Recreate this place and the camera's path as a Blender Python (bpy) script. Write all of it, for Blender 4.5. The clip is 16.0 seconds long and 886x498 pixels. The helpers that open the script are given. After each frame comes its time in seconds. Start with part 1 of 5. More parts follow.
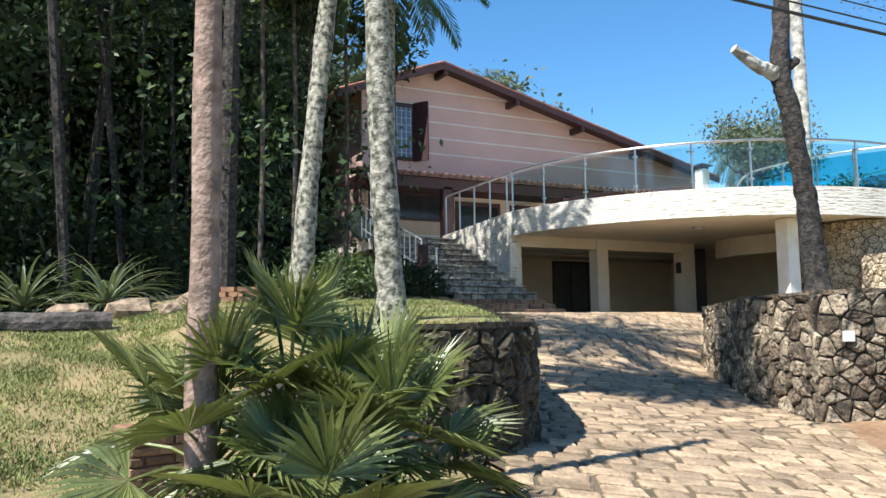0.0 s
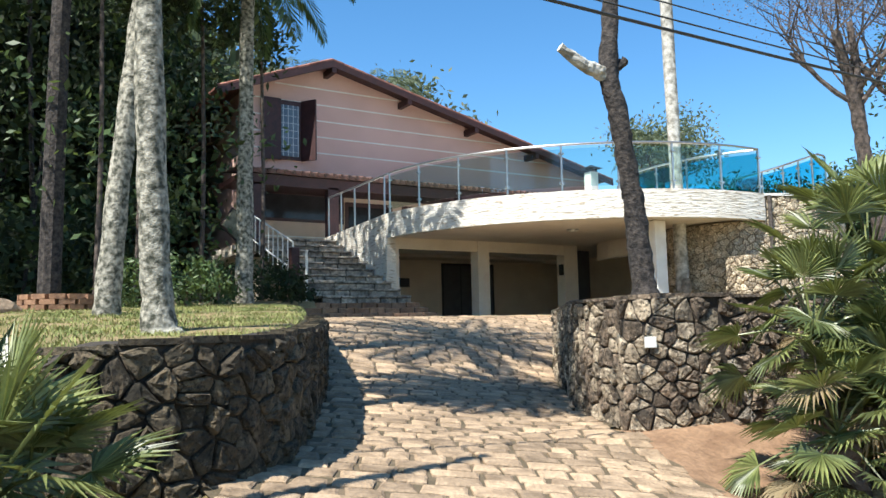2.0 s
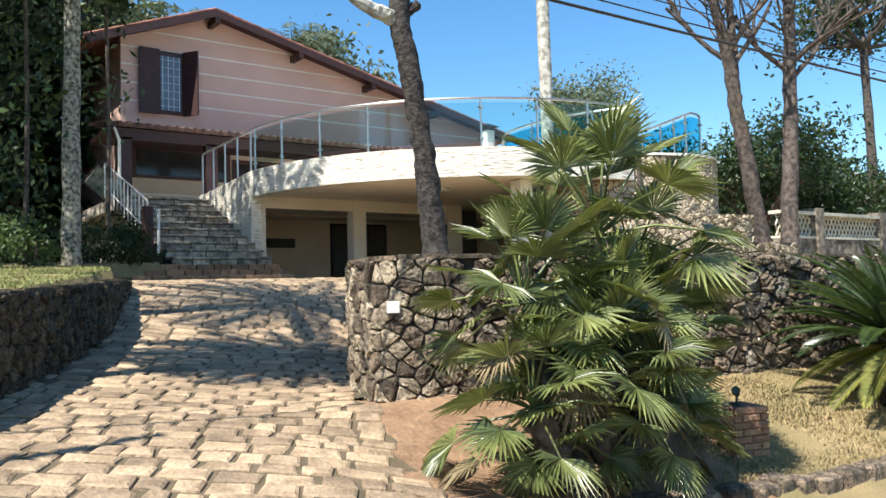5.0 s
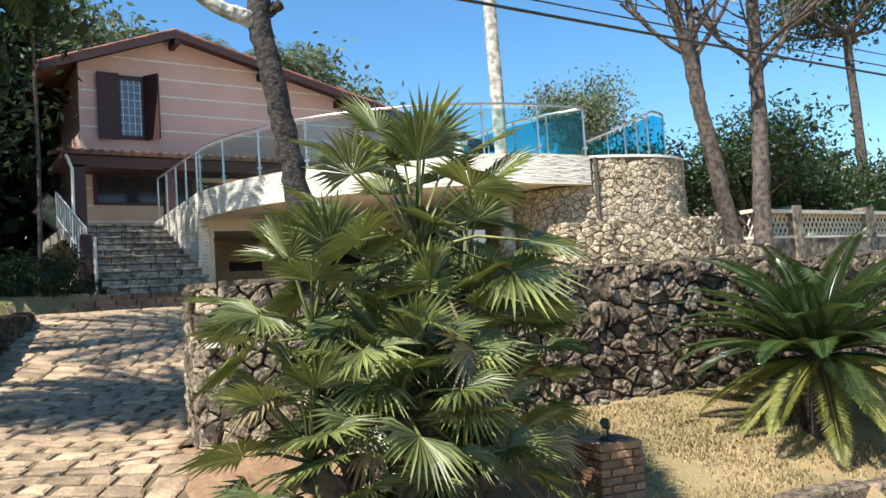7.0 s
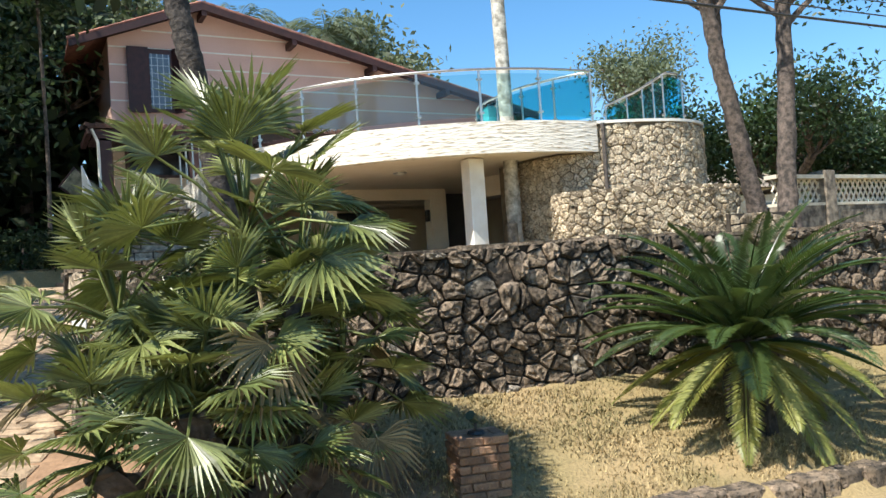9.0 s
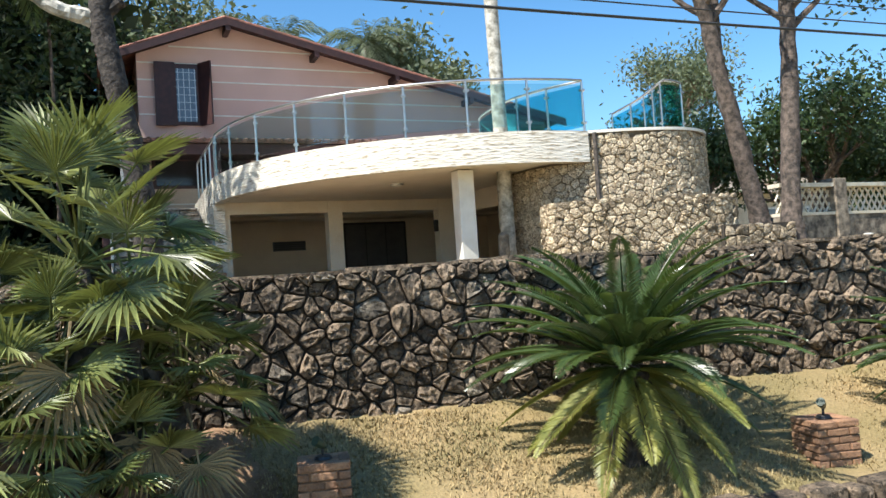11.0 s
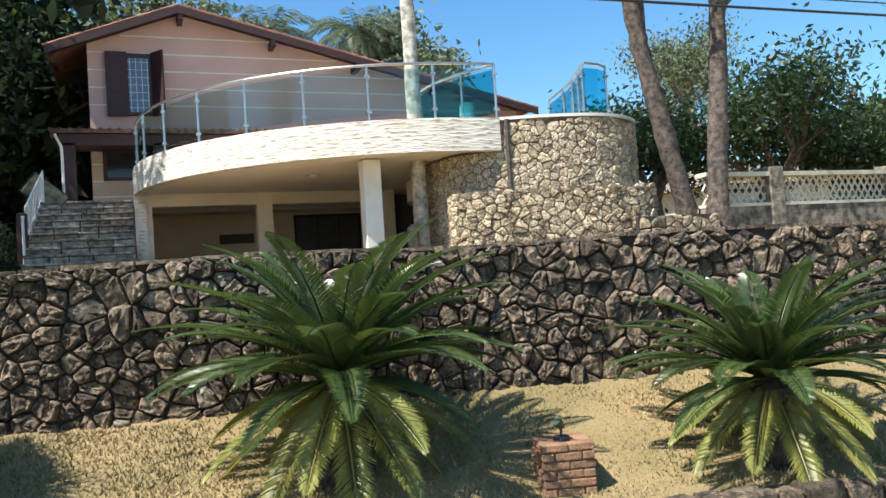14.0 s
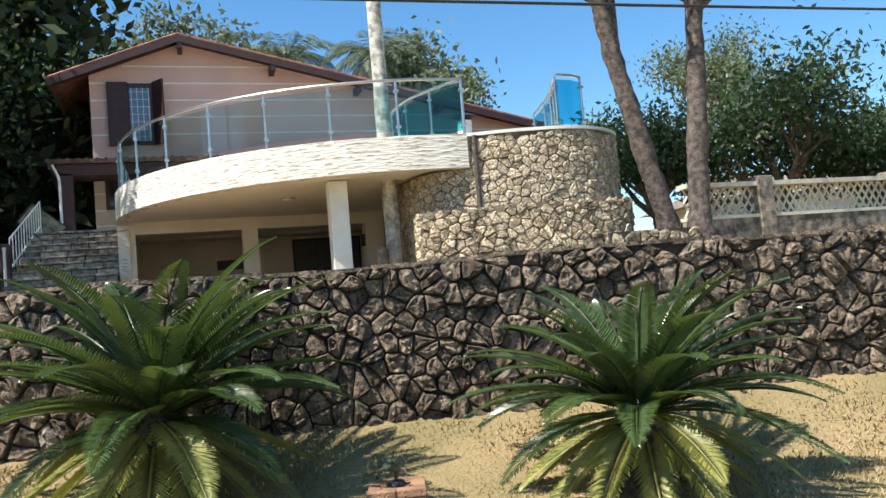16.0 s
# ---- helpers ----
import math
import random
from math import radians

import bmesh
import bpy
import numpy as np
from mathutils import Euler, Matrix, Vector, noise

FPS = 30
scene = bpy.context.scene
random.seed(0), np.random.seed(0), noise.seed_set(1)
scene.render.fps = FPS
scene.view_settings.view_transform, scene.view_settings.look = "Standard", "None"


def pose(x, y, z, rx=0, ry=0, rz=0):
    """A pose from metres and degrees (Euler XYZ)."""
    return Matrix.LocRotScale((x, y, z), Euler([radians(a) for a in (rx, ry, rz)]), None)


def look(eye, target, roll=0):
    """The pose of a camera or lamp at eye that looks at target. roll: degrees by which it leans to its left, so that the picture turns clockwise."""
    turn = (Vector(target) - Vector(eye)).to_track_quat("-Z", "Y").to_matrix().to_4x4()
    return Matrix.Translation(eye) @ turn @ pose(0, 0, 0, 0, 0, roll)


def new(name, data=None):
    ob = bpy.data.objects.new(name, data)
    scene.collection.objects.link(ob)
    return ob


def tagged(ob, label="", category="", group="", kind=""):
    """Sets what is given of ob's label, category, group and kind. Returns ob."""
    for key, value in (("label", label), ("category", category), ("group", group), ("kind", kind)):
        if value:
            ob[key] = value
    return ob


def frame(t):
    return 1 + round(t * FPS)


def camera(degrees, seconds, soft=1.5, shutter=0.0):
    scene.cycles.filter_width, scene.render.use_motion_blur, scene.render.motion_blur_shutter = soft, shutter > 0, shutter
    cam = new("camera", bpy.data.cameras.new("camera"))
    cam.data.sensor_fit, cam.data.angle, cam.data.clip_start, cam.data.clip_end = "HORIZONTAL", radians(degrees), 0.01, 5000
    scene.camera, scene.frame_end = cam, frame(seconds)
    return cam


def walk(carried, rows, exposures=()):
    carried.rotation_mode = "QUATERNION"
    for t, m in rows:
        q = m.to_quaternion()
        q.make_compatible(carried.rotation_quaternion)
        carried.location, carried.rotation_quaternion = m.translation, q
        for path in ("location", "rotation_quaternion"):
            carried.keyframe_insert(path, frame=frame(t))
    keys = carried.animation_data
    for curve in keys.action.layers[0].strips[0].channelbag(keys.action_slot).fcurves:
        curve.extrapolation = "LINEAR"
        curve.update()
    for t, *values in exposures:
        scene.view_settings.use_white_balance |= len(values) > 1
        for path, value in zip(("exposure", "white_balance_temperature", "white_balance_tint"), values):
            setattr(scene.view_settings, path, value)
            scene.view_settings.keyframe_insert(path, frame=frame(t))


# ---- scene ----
cam = camera(58.6, 16.0)
PATH = [
    (0, (0.951, 0.594, 1.376), (1.843, 2.373, 1.577), -0.7),
    (0.5, (1.269, 0.59, 1.353), (2.264, 2.312, 1.558), -0.8),
    (1, (1.558, 0.464, 1.392), (2.57, 2.177, 1.602), -1.8),
    (1.5, (1.859, 0.392, 1.439), (2.857, 2.114, 1.632), -1.0),
    (2, (2.234, 0.372, 1.426), (3.288, 2.061, 1.627), -1.3),
    (2.5, (2.615, 0.32, 1.45), (3.664, 2.012, 1.64), -3.0),
    (3, (2.911, 0.174, 1.451), (3.92, 1.894, 1.602), -1.7),
    (3.5, (3.336, 0.239, 1.452), (4.428, 1.907, 1.611), -1.2),
    (4, (3.642, 0.166, 1.453), (4.74, 1.83, 1.606), -2.4),
    (4.5, (3.857, -0.081, 1.408), (4.942, 1.596, 1.513), -1.9),
    (5, (4.139, -0.159, 1.411), (5.3, 1.466, 1.51), -1.5),
    (5.2, (4.284, -0.168, 1.432), (5.457, 1.449, 1.527), -1.9),
    (7.3, (6.086, -0.365, 1.43), (7.198, 1.292, 1.568), -4.0),
    (7.5, (6.233, -0.402, 1.427), (7.347, 1.257, 1.529), -3.8),
    (8, (6.519, -0.609, 1.445), (7.586, 1.081, 1.516), -3.1),
    (8.2, (6.678, -0.627, 1.43), (7.721, 1.078, 1.494), -3.1),
    (10.3, (8.137, -1.306, 1.522), (8.952, 0.519, 1.597), -4.9),
    (10.5, (8.243, -1.363, 1.514), (9.044, 0.469, 1.583), -4.7),
    (11, (8.644, -1.457, 1.509), (9.445, 0.373, 1.593), -3.8),
    (11.5, (9.123, -1.486, 1.497), (9.951, 0.332, 1.594), -4.0),
    (12, (9.504, -1.572, 1.473), (10.255, 0.281, 1.529), -4.4),
    (12.5, (9.911, -1.639, 1.458), (10.699, 0.198, 1.516), -3.3),
    (13, (10.318, -1.715, 1.446), (11.073, 0.135, 1.539), -5.3),
    (13.5, (10.748, -1.717, 1.427), (11.466, 0.149, 1.465), -5.2),
    (14, (11.107, -1.703, 1.419), (11.832, 0.16, 1.487), -3.7),
    (14.5, (11.453, -1.705, 1.398), (12.145, 0.17, 1.481), -4.1),
    (15, (11.876, -1.737, 1.401), (12.472, 0.171, 1.46), -4.0),
    (15.5, (12.242, -1.693, 1.383), (12.857, 0.209, 1.457), -4.1),
    (16, (12.609, -1.705, 1.357), (13.223, 0.195, 1.485), -4.9),
]
walk(cam, [(t, look(eye, target, roll)) for t, eye, target, roll in PATH], [(0, 0.90, 6200, 8), (5, 0.93, 6450, 8), (8, 0.95, 6550, 8), (12, 0.95, 6500, 8), (16, 0.90, 6550, 8)])

# ---- light ----
SUN_TO = Vector((-0.96, -0.27, 0.0)).normalized()
SUN_EL = radians(56)
world = bpy.data.worlds.new("world")
scene.world = world
world.use_nodes = True
wn = world.node_tree.nodes
sky = wn.new("ShaderNodeTexSky")
sky.sky_type = "NISHITA"
sky.sun_disc = False
sky.sun_elevation = SUN_EL
sky.sun_rotation = math.atan2(SUN_TO.x, SUN_TO.y)
sky.air_density, sky.dust_density, sky.ozone_density = 1.0, 0.2, 4.0
tone = wn.new("ShaderNodeHueSaturation")
tone.inputs["Hue"].default_value, tone.inputs["Saturation"].default_value = 0.495, 1.2
world.node_tree.links.new(sky.outputs[0], tone.inputs["Color"])
world.node_tree.links.new(tone.outputs[0], wn["Background"].inputs[0])
wn["Background"].inputs[1].default_value = 0.115
sun = new("sun", bpy.data.lights.new("sun", "SUN"))
sun.data.energy, sun.data.angle, sun.data.color = 5.0, radians(0.55), (1.0, 0.95, 0.88)
to_sun = Vector((SUN_TO.x * math.cos(SUN_EL), SUN_TO.y * math.cos(SUN_EL), math.sin(SUN_EL)))
sun.matrix_world = look(to_sun * 60, (0, 0, 0))


# ---- materials ----
def mat(name, base, second=None, scale=4.0, rough=0.8, bump=0.3, detail=None, metal=0.0, fine=60.0, spread=0.0, trans=None):
    """Two-scale procedural surface: base and second colour mixed by broad noise, fine grain and relief."""
    m = bpy.data.materials.new(name)
    m.use_nodes = True
    nt = m.node_tree
    b = nt.nodes["Principled BSDF"]
    b.inputs["Roughness"].default_value = rough
    b.inputs["Metallic"].default_value = metal
    tc = nt.nodes.new("ShaderNodeTexCoord")
    n1 = nt.nodes.new("ShaderNodeTexNoise")
    n1.inputs["Scale"].default_value, n1.inputs["Detail"].default_value = scale, 6
    n2 = nt.nodes.new("ShaderNodeTexNoise")
    n2.inputs["Scale"].default_value, n2.inputs["Detail"].default_value = fine, 4
    place = tc.outputs["Object"]
    if spread:
        own = nt.nodes.new("ShaderNodeObjectInfo")
        away = nt.nodes.new("ShaderNodeVectorMath")
        away.operation = "SCALE"
        away.inputs["Scale"].default_value = 40.0
        both = nt.nodes.new("ShaderNodeCombineXYZ")
        for k in range(3):
            nt.links.new(own.outputs["Random"], both.inputs[k])
        nt.links.new(both.outputs[0], away.inputs[0])
        move = nt.nodes.new("ShaderNodeVectorMath")
        nt.links.new(place, move.inputs[0])
        nt.links.new(away.outputs[0], move.inputs[1])
        place = move.outputs[0]
    for n in (n1, n2):
        nt.links.new(place, n.inputs["Vector"])
    ramp = nt.nodes.new("ShaderNodeValToRGB")
    second = second or tuple(c * 0.6 for c in base)
    ramp.color_ramp.elements[0].position, ramp.color_ramp.elements[1].position = 0.36, 0.64
    ramp.color_ramp.elements[0].color, ramp.color_ramp.elements[1].color = (*second, 1), (*base, 1)
    nt.links.new(n1.outputs["Fac"], ramp.inputs[0])
    mix = nt.nodes.new("ShaderNodeMix")
    mix.data_type, mix.blend_type = "RGBA", "OVERLAY"
    mix.inputs[0].default_value = 0.45
    nt.links.new(ramp.outputs[0], mix.inputs[6])
    nt.links.new(n2.outputs["Fac"], mix.inputs[7])
    last = mix.outputs[2]
    if spread:
        oi = nt.nodes.new("ShaderNodeObjectInfo")
        ge = nt.nodes.new("ShaderNodeNewGeometry")
        add = nt.nodes.new("ShaderNodeMath")
        add.operation = "ADD"
        nt.links.new(oi.outputs["Random"], add.inputs[0])
        nt.links.new(ge.outputs["Random Per Island"], add.inputs[1])
        fr = nt.nodes.new("ShaderNodeMath")
        fr.operation = "FRACT"
        nt.links.new(add.outputs[0], fr.inputs[0])
        mr = nt.nodes.new("ShaderNodeMapRange")
        mr.inputs[3].default_value, mr.inputs[4].default_value = 1 - spread, 1 + spread
        nt.links.new(fr.outputs[0], mr.inputs[0])
        hsv = nt.nodes.new("ShaderNodeHueSaturation")
        nt.links.new(mr.outputs[0], hsv.inputs["Value"])
        nt.links.new(last, hsv.inputs["Color"])
        last = hsv.outputs[0]
    nt.links.new(last, b.inputs["Base Color"])
    if bump:
        bp = nt.nodes.new("ShaderNodeBump")
        bp.inputs["Strength"].default_value, bp.inputs["Distance"].default_value = bump, 0.02
        nt.links.new(n2.outputs["Fac"], bp.inputs["Height"])
        nt.links.new(bp.outputs[0], b.inputs["Normal"])
    if trans:
        tr = nt.nodes.new("ShaderNodeBsdfTranslucent")
        tr.inputs[0].default_value = (*trans, 1)
        ms = nt.nodes.new("ShaderNodeMixShader")
        ms.inputs[0].default_value = 0.3
        nt.links.new(b.outputs[0], ms.inputs[1])
        nt.links.new(tr.outputs[0], ms.inputs[2])
        nt.links.new(ms.outputs[0], nt.nodes["Material Output"].inputs[0])
    return m


def glass_mat(name, tint, clear=0.75):
    m = bpy.data.materials.new(name)
    m.use_nodes = True
    nt = m.node_tree
    nt.nodes.remove(nt.nodes["Principled BSDF"])
    tr = nt.nodes.new("ShaderNodeBsdfTransparent")
    tr.inputs[0].default_value = (*tint, 1)
    gl = nt.nodes.new("ShaderNodeBsdfGlossy")
    gl.inputs["Roughness"].default_value = 0.02
    lw = nt.nodes.new("ShaderNodeLayerWeight")
    pw = nt.nodes.new("ShaderNodeMath")
    pw.operation, pw.inputs[1].default_value = "POWER", 4.0
    nt.links.new(lw.outputs["Facing"], pw.inputs[0])
    fr = nt.nodes.new("ShaderNodeMapRange")
    fr.inputs[3].default_value, fr.inputs[4].default_value = 0.035, 0.5
    nt.links.new(pw.outputs[0], fr.inputs[0])
    ms = nt.nodes.new("ShaderNodeMixShader")
    nt.links.new(fr.outputs[0], ms.inputs[0])
    nt.links.new(tr.outputs[0], ms.inputs[1])
    nt.links.new(gl.outputs[0], ms.inputs[2])
    nt.links.new(ms.outputs[0], nt.nodes["Material Output"].inputs[0])
    return m


def streaked(name):
    """White paint worn in long level streaks, with raised flakes."""
    m = mat(name, (0.80, 0.75, 0.65), (0.70, 0.64, 0.54), 3, 0.85, 0.0)
    nt = m.node_tree
    b = nt.nodes["Principled BSDF"]
    tc = nt.nodes.new("ShaderNodeTexCoord")
    mp = nt.nodes.new("ShaderNodeMapping")
    mp.inputs["Scale"].default_value = (2.2, 2.2, 11.0)
    nt.links.new(tc.outputs["Object"], mp.inputs[0])
    n = nt.nodes.new("ShaderNodeTexNoise")
    n.inputs["Scale"].default_value, n.inputs["Detail"].default_value = 2.2, 7
    nt.links.new(mp.outputs[0], n.inputs["Vector"])
    r = nt.nodes.new("ShaderNodeValToRGB")
    r.color_ramp.elements[0].position, r.color_ramp.elements[1].position = 0.56, 0.66
    r.color_ramp.elements[0].color, r.color_ramp.elements[1].color = (0, 0, 0, 1), (1, 1, 1, 1)
    nt.links.new(n.outputs["Fac"], r.inputs[0])
    mx = nt.nodes.new("ShaderNodeMix")
    mx.data_type = "RGBA"
    old = b.inputs["Base Color"].links[0].from_socket
    nt.links.new(r.outputs[0], mx.inputs[0])
    nt.links.new(old, mx.inputs[6])
    mx.inputs[7].default_value = (0.42, 0.34, 0.24, 1)
    nt.links.new(mx.outputs[2], b.inputs["Base Color"])
    bp = nt.nodes.new("ShaderNodeBump")
    bp.inputs["Strength"].default_value, bp.inputs["Distance"].default_value = 0.9, 0.03
    nt.links.new(n.outputs["Fac"], bp.inputs["Height"])
    nt.links.new(bp.outputs[0], b.inputs["Normal"])
    return m


def stone_mat(name, base, second, spread):
    """Rough weathered fieldstone: broad tone, pitted dark specks and pale lichen scabs, deep relief."""
    m = mat(name, base, second, 8, 0.95, 0.0, fine=34, spread=spread)
    nt = m.node_tree
    b = nt.nodes["Principled BSDF"]
    last = b.inputs["Base Color"].links[0].from_socket
    vec = [n for n in nt.nodes if n.type == "TEX_NOISE"][0].inputs["Vector"].links[0].from_socket
    for scale, lo, hi, colour in ((30, 0.50, 0.60, tuple(c * 0.22 for c in second)), (17, 0.60, 0.68, tuple(min(1, c * 1.55 + 0.03) for c in base))):
        n = nt.nodes.new("ShaderNodeTexNoise")
        n.inputs["Scale"].default_value, n.inputs["Detail"].default_value, n.inputs["Roughness"].default_value = scale, 7, 0.65
        nt.links.new(vec, n.inputs["Vector"])
        r = nt.nodes.new("ShaderNodeMapRange")
        r.inputs[1].default_value, r.inputs[2].default_value, r.inputs[4].default_value = lo, hi, 0.8
        nt.links.new(n.outputs["Fac"], r.inputs[0])
        mx = nt.nodes.new("ShaderNodeMix")
        mx.data_type = "RGBA"
        nt.links.new(r.outputs[0], mx.inputs[0])
        nt.links.new(last, mx.inputs[6])
        mx.inputs[7].default_value = (*colour, 1)
        last = mx.outputs[2]
    nt.links.new(last, b.inputs["Base Color"])
    h = nt.nodes.new("ShaderNodeTexNoise")
    h.inputs["Scale"].default_value, h.inputs["Detail"].default_value, h.inputs["Roughness"].default_value = 20, 8, 0.7
    nt.links.new(vec, h.inputs["Vector"])
    bp = nt.nodes.new("ShaderNodeBump")
    bp.inputs["Strength"].default_value, bp.inputs["Distance"].default_value = 1.0, 0.045
    nt.links.new(h.outputs["Fac"], bp.inputs["Height"])
    nt.links.new(bp.outputs[0], b.inputs["Normal"])
    return m


GRASS = mat("grass", (0.295, 0.215, 0.105), (0.20, 0.16, 0.068), 1.3, 0.95, 0.9, fine=45)
SOIL = mat("soil", (0.30, 0.185, 0.105), (0.19, 0.11, 0.06), 3, 0.95, 0.9, fine=22)
PAVER = mat("paver", (0.41, 0.295, 0.185), (0.235, 0.165, 0.10), 5, 0.88, 0.9, fine=32, spread=0.3)
JOINT = mat("joint_soil", (0.15, 0.11, 0.065), (0.09, 0.07, 0.038), 4, 0.95, 0.6)
STONE_DARK = stone_mat("fieldstone_dark", (0.30, 0.222, 0.15), (0.085, 0.066, 0.046), 0.45)
STONE_GREY = stone_mat("fieldstone_grey", (0.33, 0.28, 0.215), (0.10, 0.084, 0.064), 0.4)
STONE_TAN = stone_mat("fieldstone_tan", (0.52, 0.42, 0.29), (0.20, 0.157, 0.107), 0.35)
STONE_PALE = stone_mat("fieldstone_pale", (0.68, 0.57, 0.41), (0.42, 0.33, 0.22), 0.26)
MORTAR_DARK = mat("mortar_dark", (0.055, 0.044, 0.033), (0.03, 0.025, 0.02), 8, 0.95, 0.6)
MORTAR_PALE = mat("mortar_pale", (0.20, 0.155, 0.10), (0.11, 0.085, 0.055), 8, 0.95, 0.6)
PLASTER = mat("plaster_beige", (0.80, 0.70, 0.57), (0.73, 0.63, 0.50), 2, 0.85, 0.15)
PLASTER_SOFFIT = mat("plaster_cream", (0.86, 0.78, 0.66), (0.81, 0.72, 0.60), 2, 0.85, 0.15)
PLASTER_IN = mat("plaster_tan", (0.80, 0.67, 0.52), (0.73, 0.60, 0.46), 2, 0.9, 0.15)
PINK = mat("plaster_pink", (0.67, 0.445, 0.375), (0.61, 0.40, 0.335), 1.2, 0.85, 0.2)
WHITE = mat("white_paint", (0.80, 0.78, 0.72), (0.70, 0.67, 0.60), 3, 0.7, 0.2)
FASCIA = streaked("weathered_white")
WOOD = mat("dark_red_wood", (0.055, 0.02, 0.018), (0.035, 0.014, 0.013), 6, 0.6, 0.3)
SHUTTER = mat("shutter_wood", (0.055, 0.018, 0.017), (0.035, 0.013, 0.013), 6, 0.55, 0.2)
TILE_OLD = mat("weathered_tile", (0.17, 0.085, 0.065), (0.06, 0.042, 0.036), 5, 0.9, 0.5, spread=0.35)
PLASTER_LOW = mat("plaster_sand", (0.60, 0.47, 0.36), (0.53, 0.41, 0.31), 1.5, 0.88, 0.2)
TILE = mat("clay_tile", (0.36, 0.15, 0.10), (0.20, 0.085, 0.06), 4, 0.85, 0.5, spread=0.25)
STEEL = mat("brushed_steel", (0.55, 0.54, 0.52), (0.45, 0.44, 0.43), 9, 0.3, 0.05, metal=0.9)
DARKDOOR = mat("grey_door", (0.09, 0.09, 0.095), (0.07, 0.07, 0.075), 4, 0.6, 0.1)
STEP_STONE = mat("step_stone", (0.48, 0.40, 0.31), (0.14, 0.12, 0.095), 7, 0.9, 0.9, fine=24, spread=0.35)
BRICK = mat("red_brick", (0.34, 0.19, 0.105), (0.22, 0.12, 0.07), 8, 0.9, 0.7, spread=0.25)
BARK_PALM = mat("bark_palm", (0.43, 0.40, 0.32), (0.05, 0.052, 0.035), 15, 0.92, 0.9, fine=38)
BARK_PALE = mat("bark_pale", (0.60, 0.57, 0.50), (0.24, 0.225, 0.185), 8, 0.92, 0.6, fine=30)
BARK_DARK = mat("bark_dark", (0.12, 0.10, 0.085), (0.045, 0.038, 0.032), 12, 0.95, 0.9, fine=25)
BARK_BLACK = mat("bark_black", (0.068, 0.056, 0.048), (0.016, 0.014, 0.013), 14, 0.95, 1.0, fine=28)
BARK_PINK = mat("bark_pinkish", (0.34, 0.235, 0.185), (0.17, 0.115, 0.085), 10, 0.95, 0.9, fine=30)
BARK_BROWN = mat("bark_brown", (0.21, 0.15, 0.11), (0.10, 0.07, 0.05), 9, 0.95, 0.9, fine=25)
BARK_GREY = mat("bark_grey", (0.15, 0.115, 0.094), (0.045, 0.037, 0.031), 10, 0.95, 0.9, fine=22)
# mossy brown darkened further: the left wall's shade is in this colour
STONE_MOSSY_SHADED = stone_mat("fieldstone_mossy_shaded", (0.16, 0.12, 0.07), (0.052, 0.043, 0.026), 0.4)
LEAF_FAN = mat("leaf_fan", (0.26, 0.285, 0.10), (0.08, 0.105, 0.034), 2.5, 0.36, 0.05, spread=0.5, trans=(0.14, 0.16, 0.035))
LEAF_DRY = mat("leaf_dry", (0.30, 0.23, 0.12), (0.16, 0.12, 0.06), 2, 0.8, 0.1, spread=0.3)
LEAF_CYCAD = mat("leaf_cycad", (0.068, 0.108, 0.034), (0.03, 0.052, 0.016), 2, 0.28, 0.05, spread=0.35, trans=(0.10, 0.15, 0.025))
LEAF_CYCAD_OLD = mat("leaf_cycad_old", (0.30, 0.29, 0.075), (0.17, 0.185, 0.045), 2, 0.45, 0.05, spread=0.25, trans=(0.30, 0.30, 0.05))
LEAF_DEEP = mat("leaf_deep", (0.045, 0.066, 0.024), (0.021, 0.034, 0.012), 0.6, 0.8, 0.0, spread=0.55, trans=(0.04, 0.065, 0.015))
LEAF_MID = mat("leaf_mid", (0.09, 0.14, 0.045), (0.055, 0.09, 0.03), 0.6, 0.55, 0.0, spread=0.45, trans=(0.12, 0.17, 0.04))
LEAF_TWIG = mat("leaf_twig", (0.20, 0.155, 0.125), (0.11, 0.085, 0.07), 0.8, 0.7, 0.0, spread=0.4)
LEAF_BROAD = mat("leaf_broad", (0.06, 0.098, 0.036), (0.026, 0.048, 0.017), 0.7, 0.45, 0.0, spread=0.5, trans=(0.07, 0.11, 0.025))
LEAF_GREY = mat("leaf_grey", (0.15, 0.18, 0.10), (0.10, 0.13, 0.07), 0.6, 0.6, 0.0, spread=0.4, trans=(0.14, 0.17, 0.07))
CREAM_OLD = mat("old_cream_board", (0.30, 0.265, 0.17), (0.09, 0.085, 0.05), 5, 0.9, 0.3)
GLASS_CLEAR = glass_mat("glass_clear", (0.80, 0.90, 0.88))
GLASS_BLUE = glass_mat("glass_blue", (0.28, 0.74, 0.82))
PANE = mat("window_pane", (0.16, 0.19, 0.23), (0.12, 0.15, 0.19), 3, 0.12, 0.0)
DARK_PANE = mat("dark_pane", (0.03, 0.03, 0.034), (0.02, 0.02, 0.022), 3, 0.15, 0.0)
BLACK = mat("black_metal", (0.03, 0.03, 0.03), (0.02, 0.02, 0.02), 5, 0.5, 0.1)


# ---- building helpers ----
def link(name, bm, material, parent=None, label="", smooth=False):
    me = bpy.data.meshes.new(name)
    bm.to_mesh(me)
    bm.free()
    if smooth:
        me.polygons.foreach_set("use_smooth", [True] * len(me.polygons))
    me.materials.append(material)
    ob = new(name, me)
    if parent is not None:
        ob.parent = parent
    if label:
        ob["label"] = label
    return ob


def part(name, bm, material, parent, label="", smooth=False):
    return link(name, bm, material, parent, label, smooth)


def thing(name, label, category, group="", kind="", at=None):
    ob = new(name)
    if at is not None:
        ob.matrix_basis = at
    return tagged(ob, label, category, group, kind)


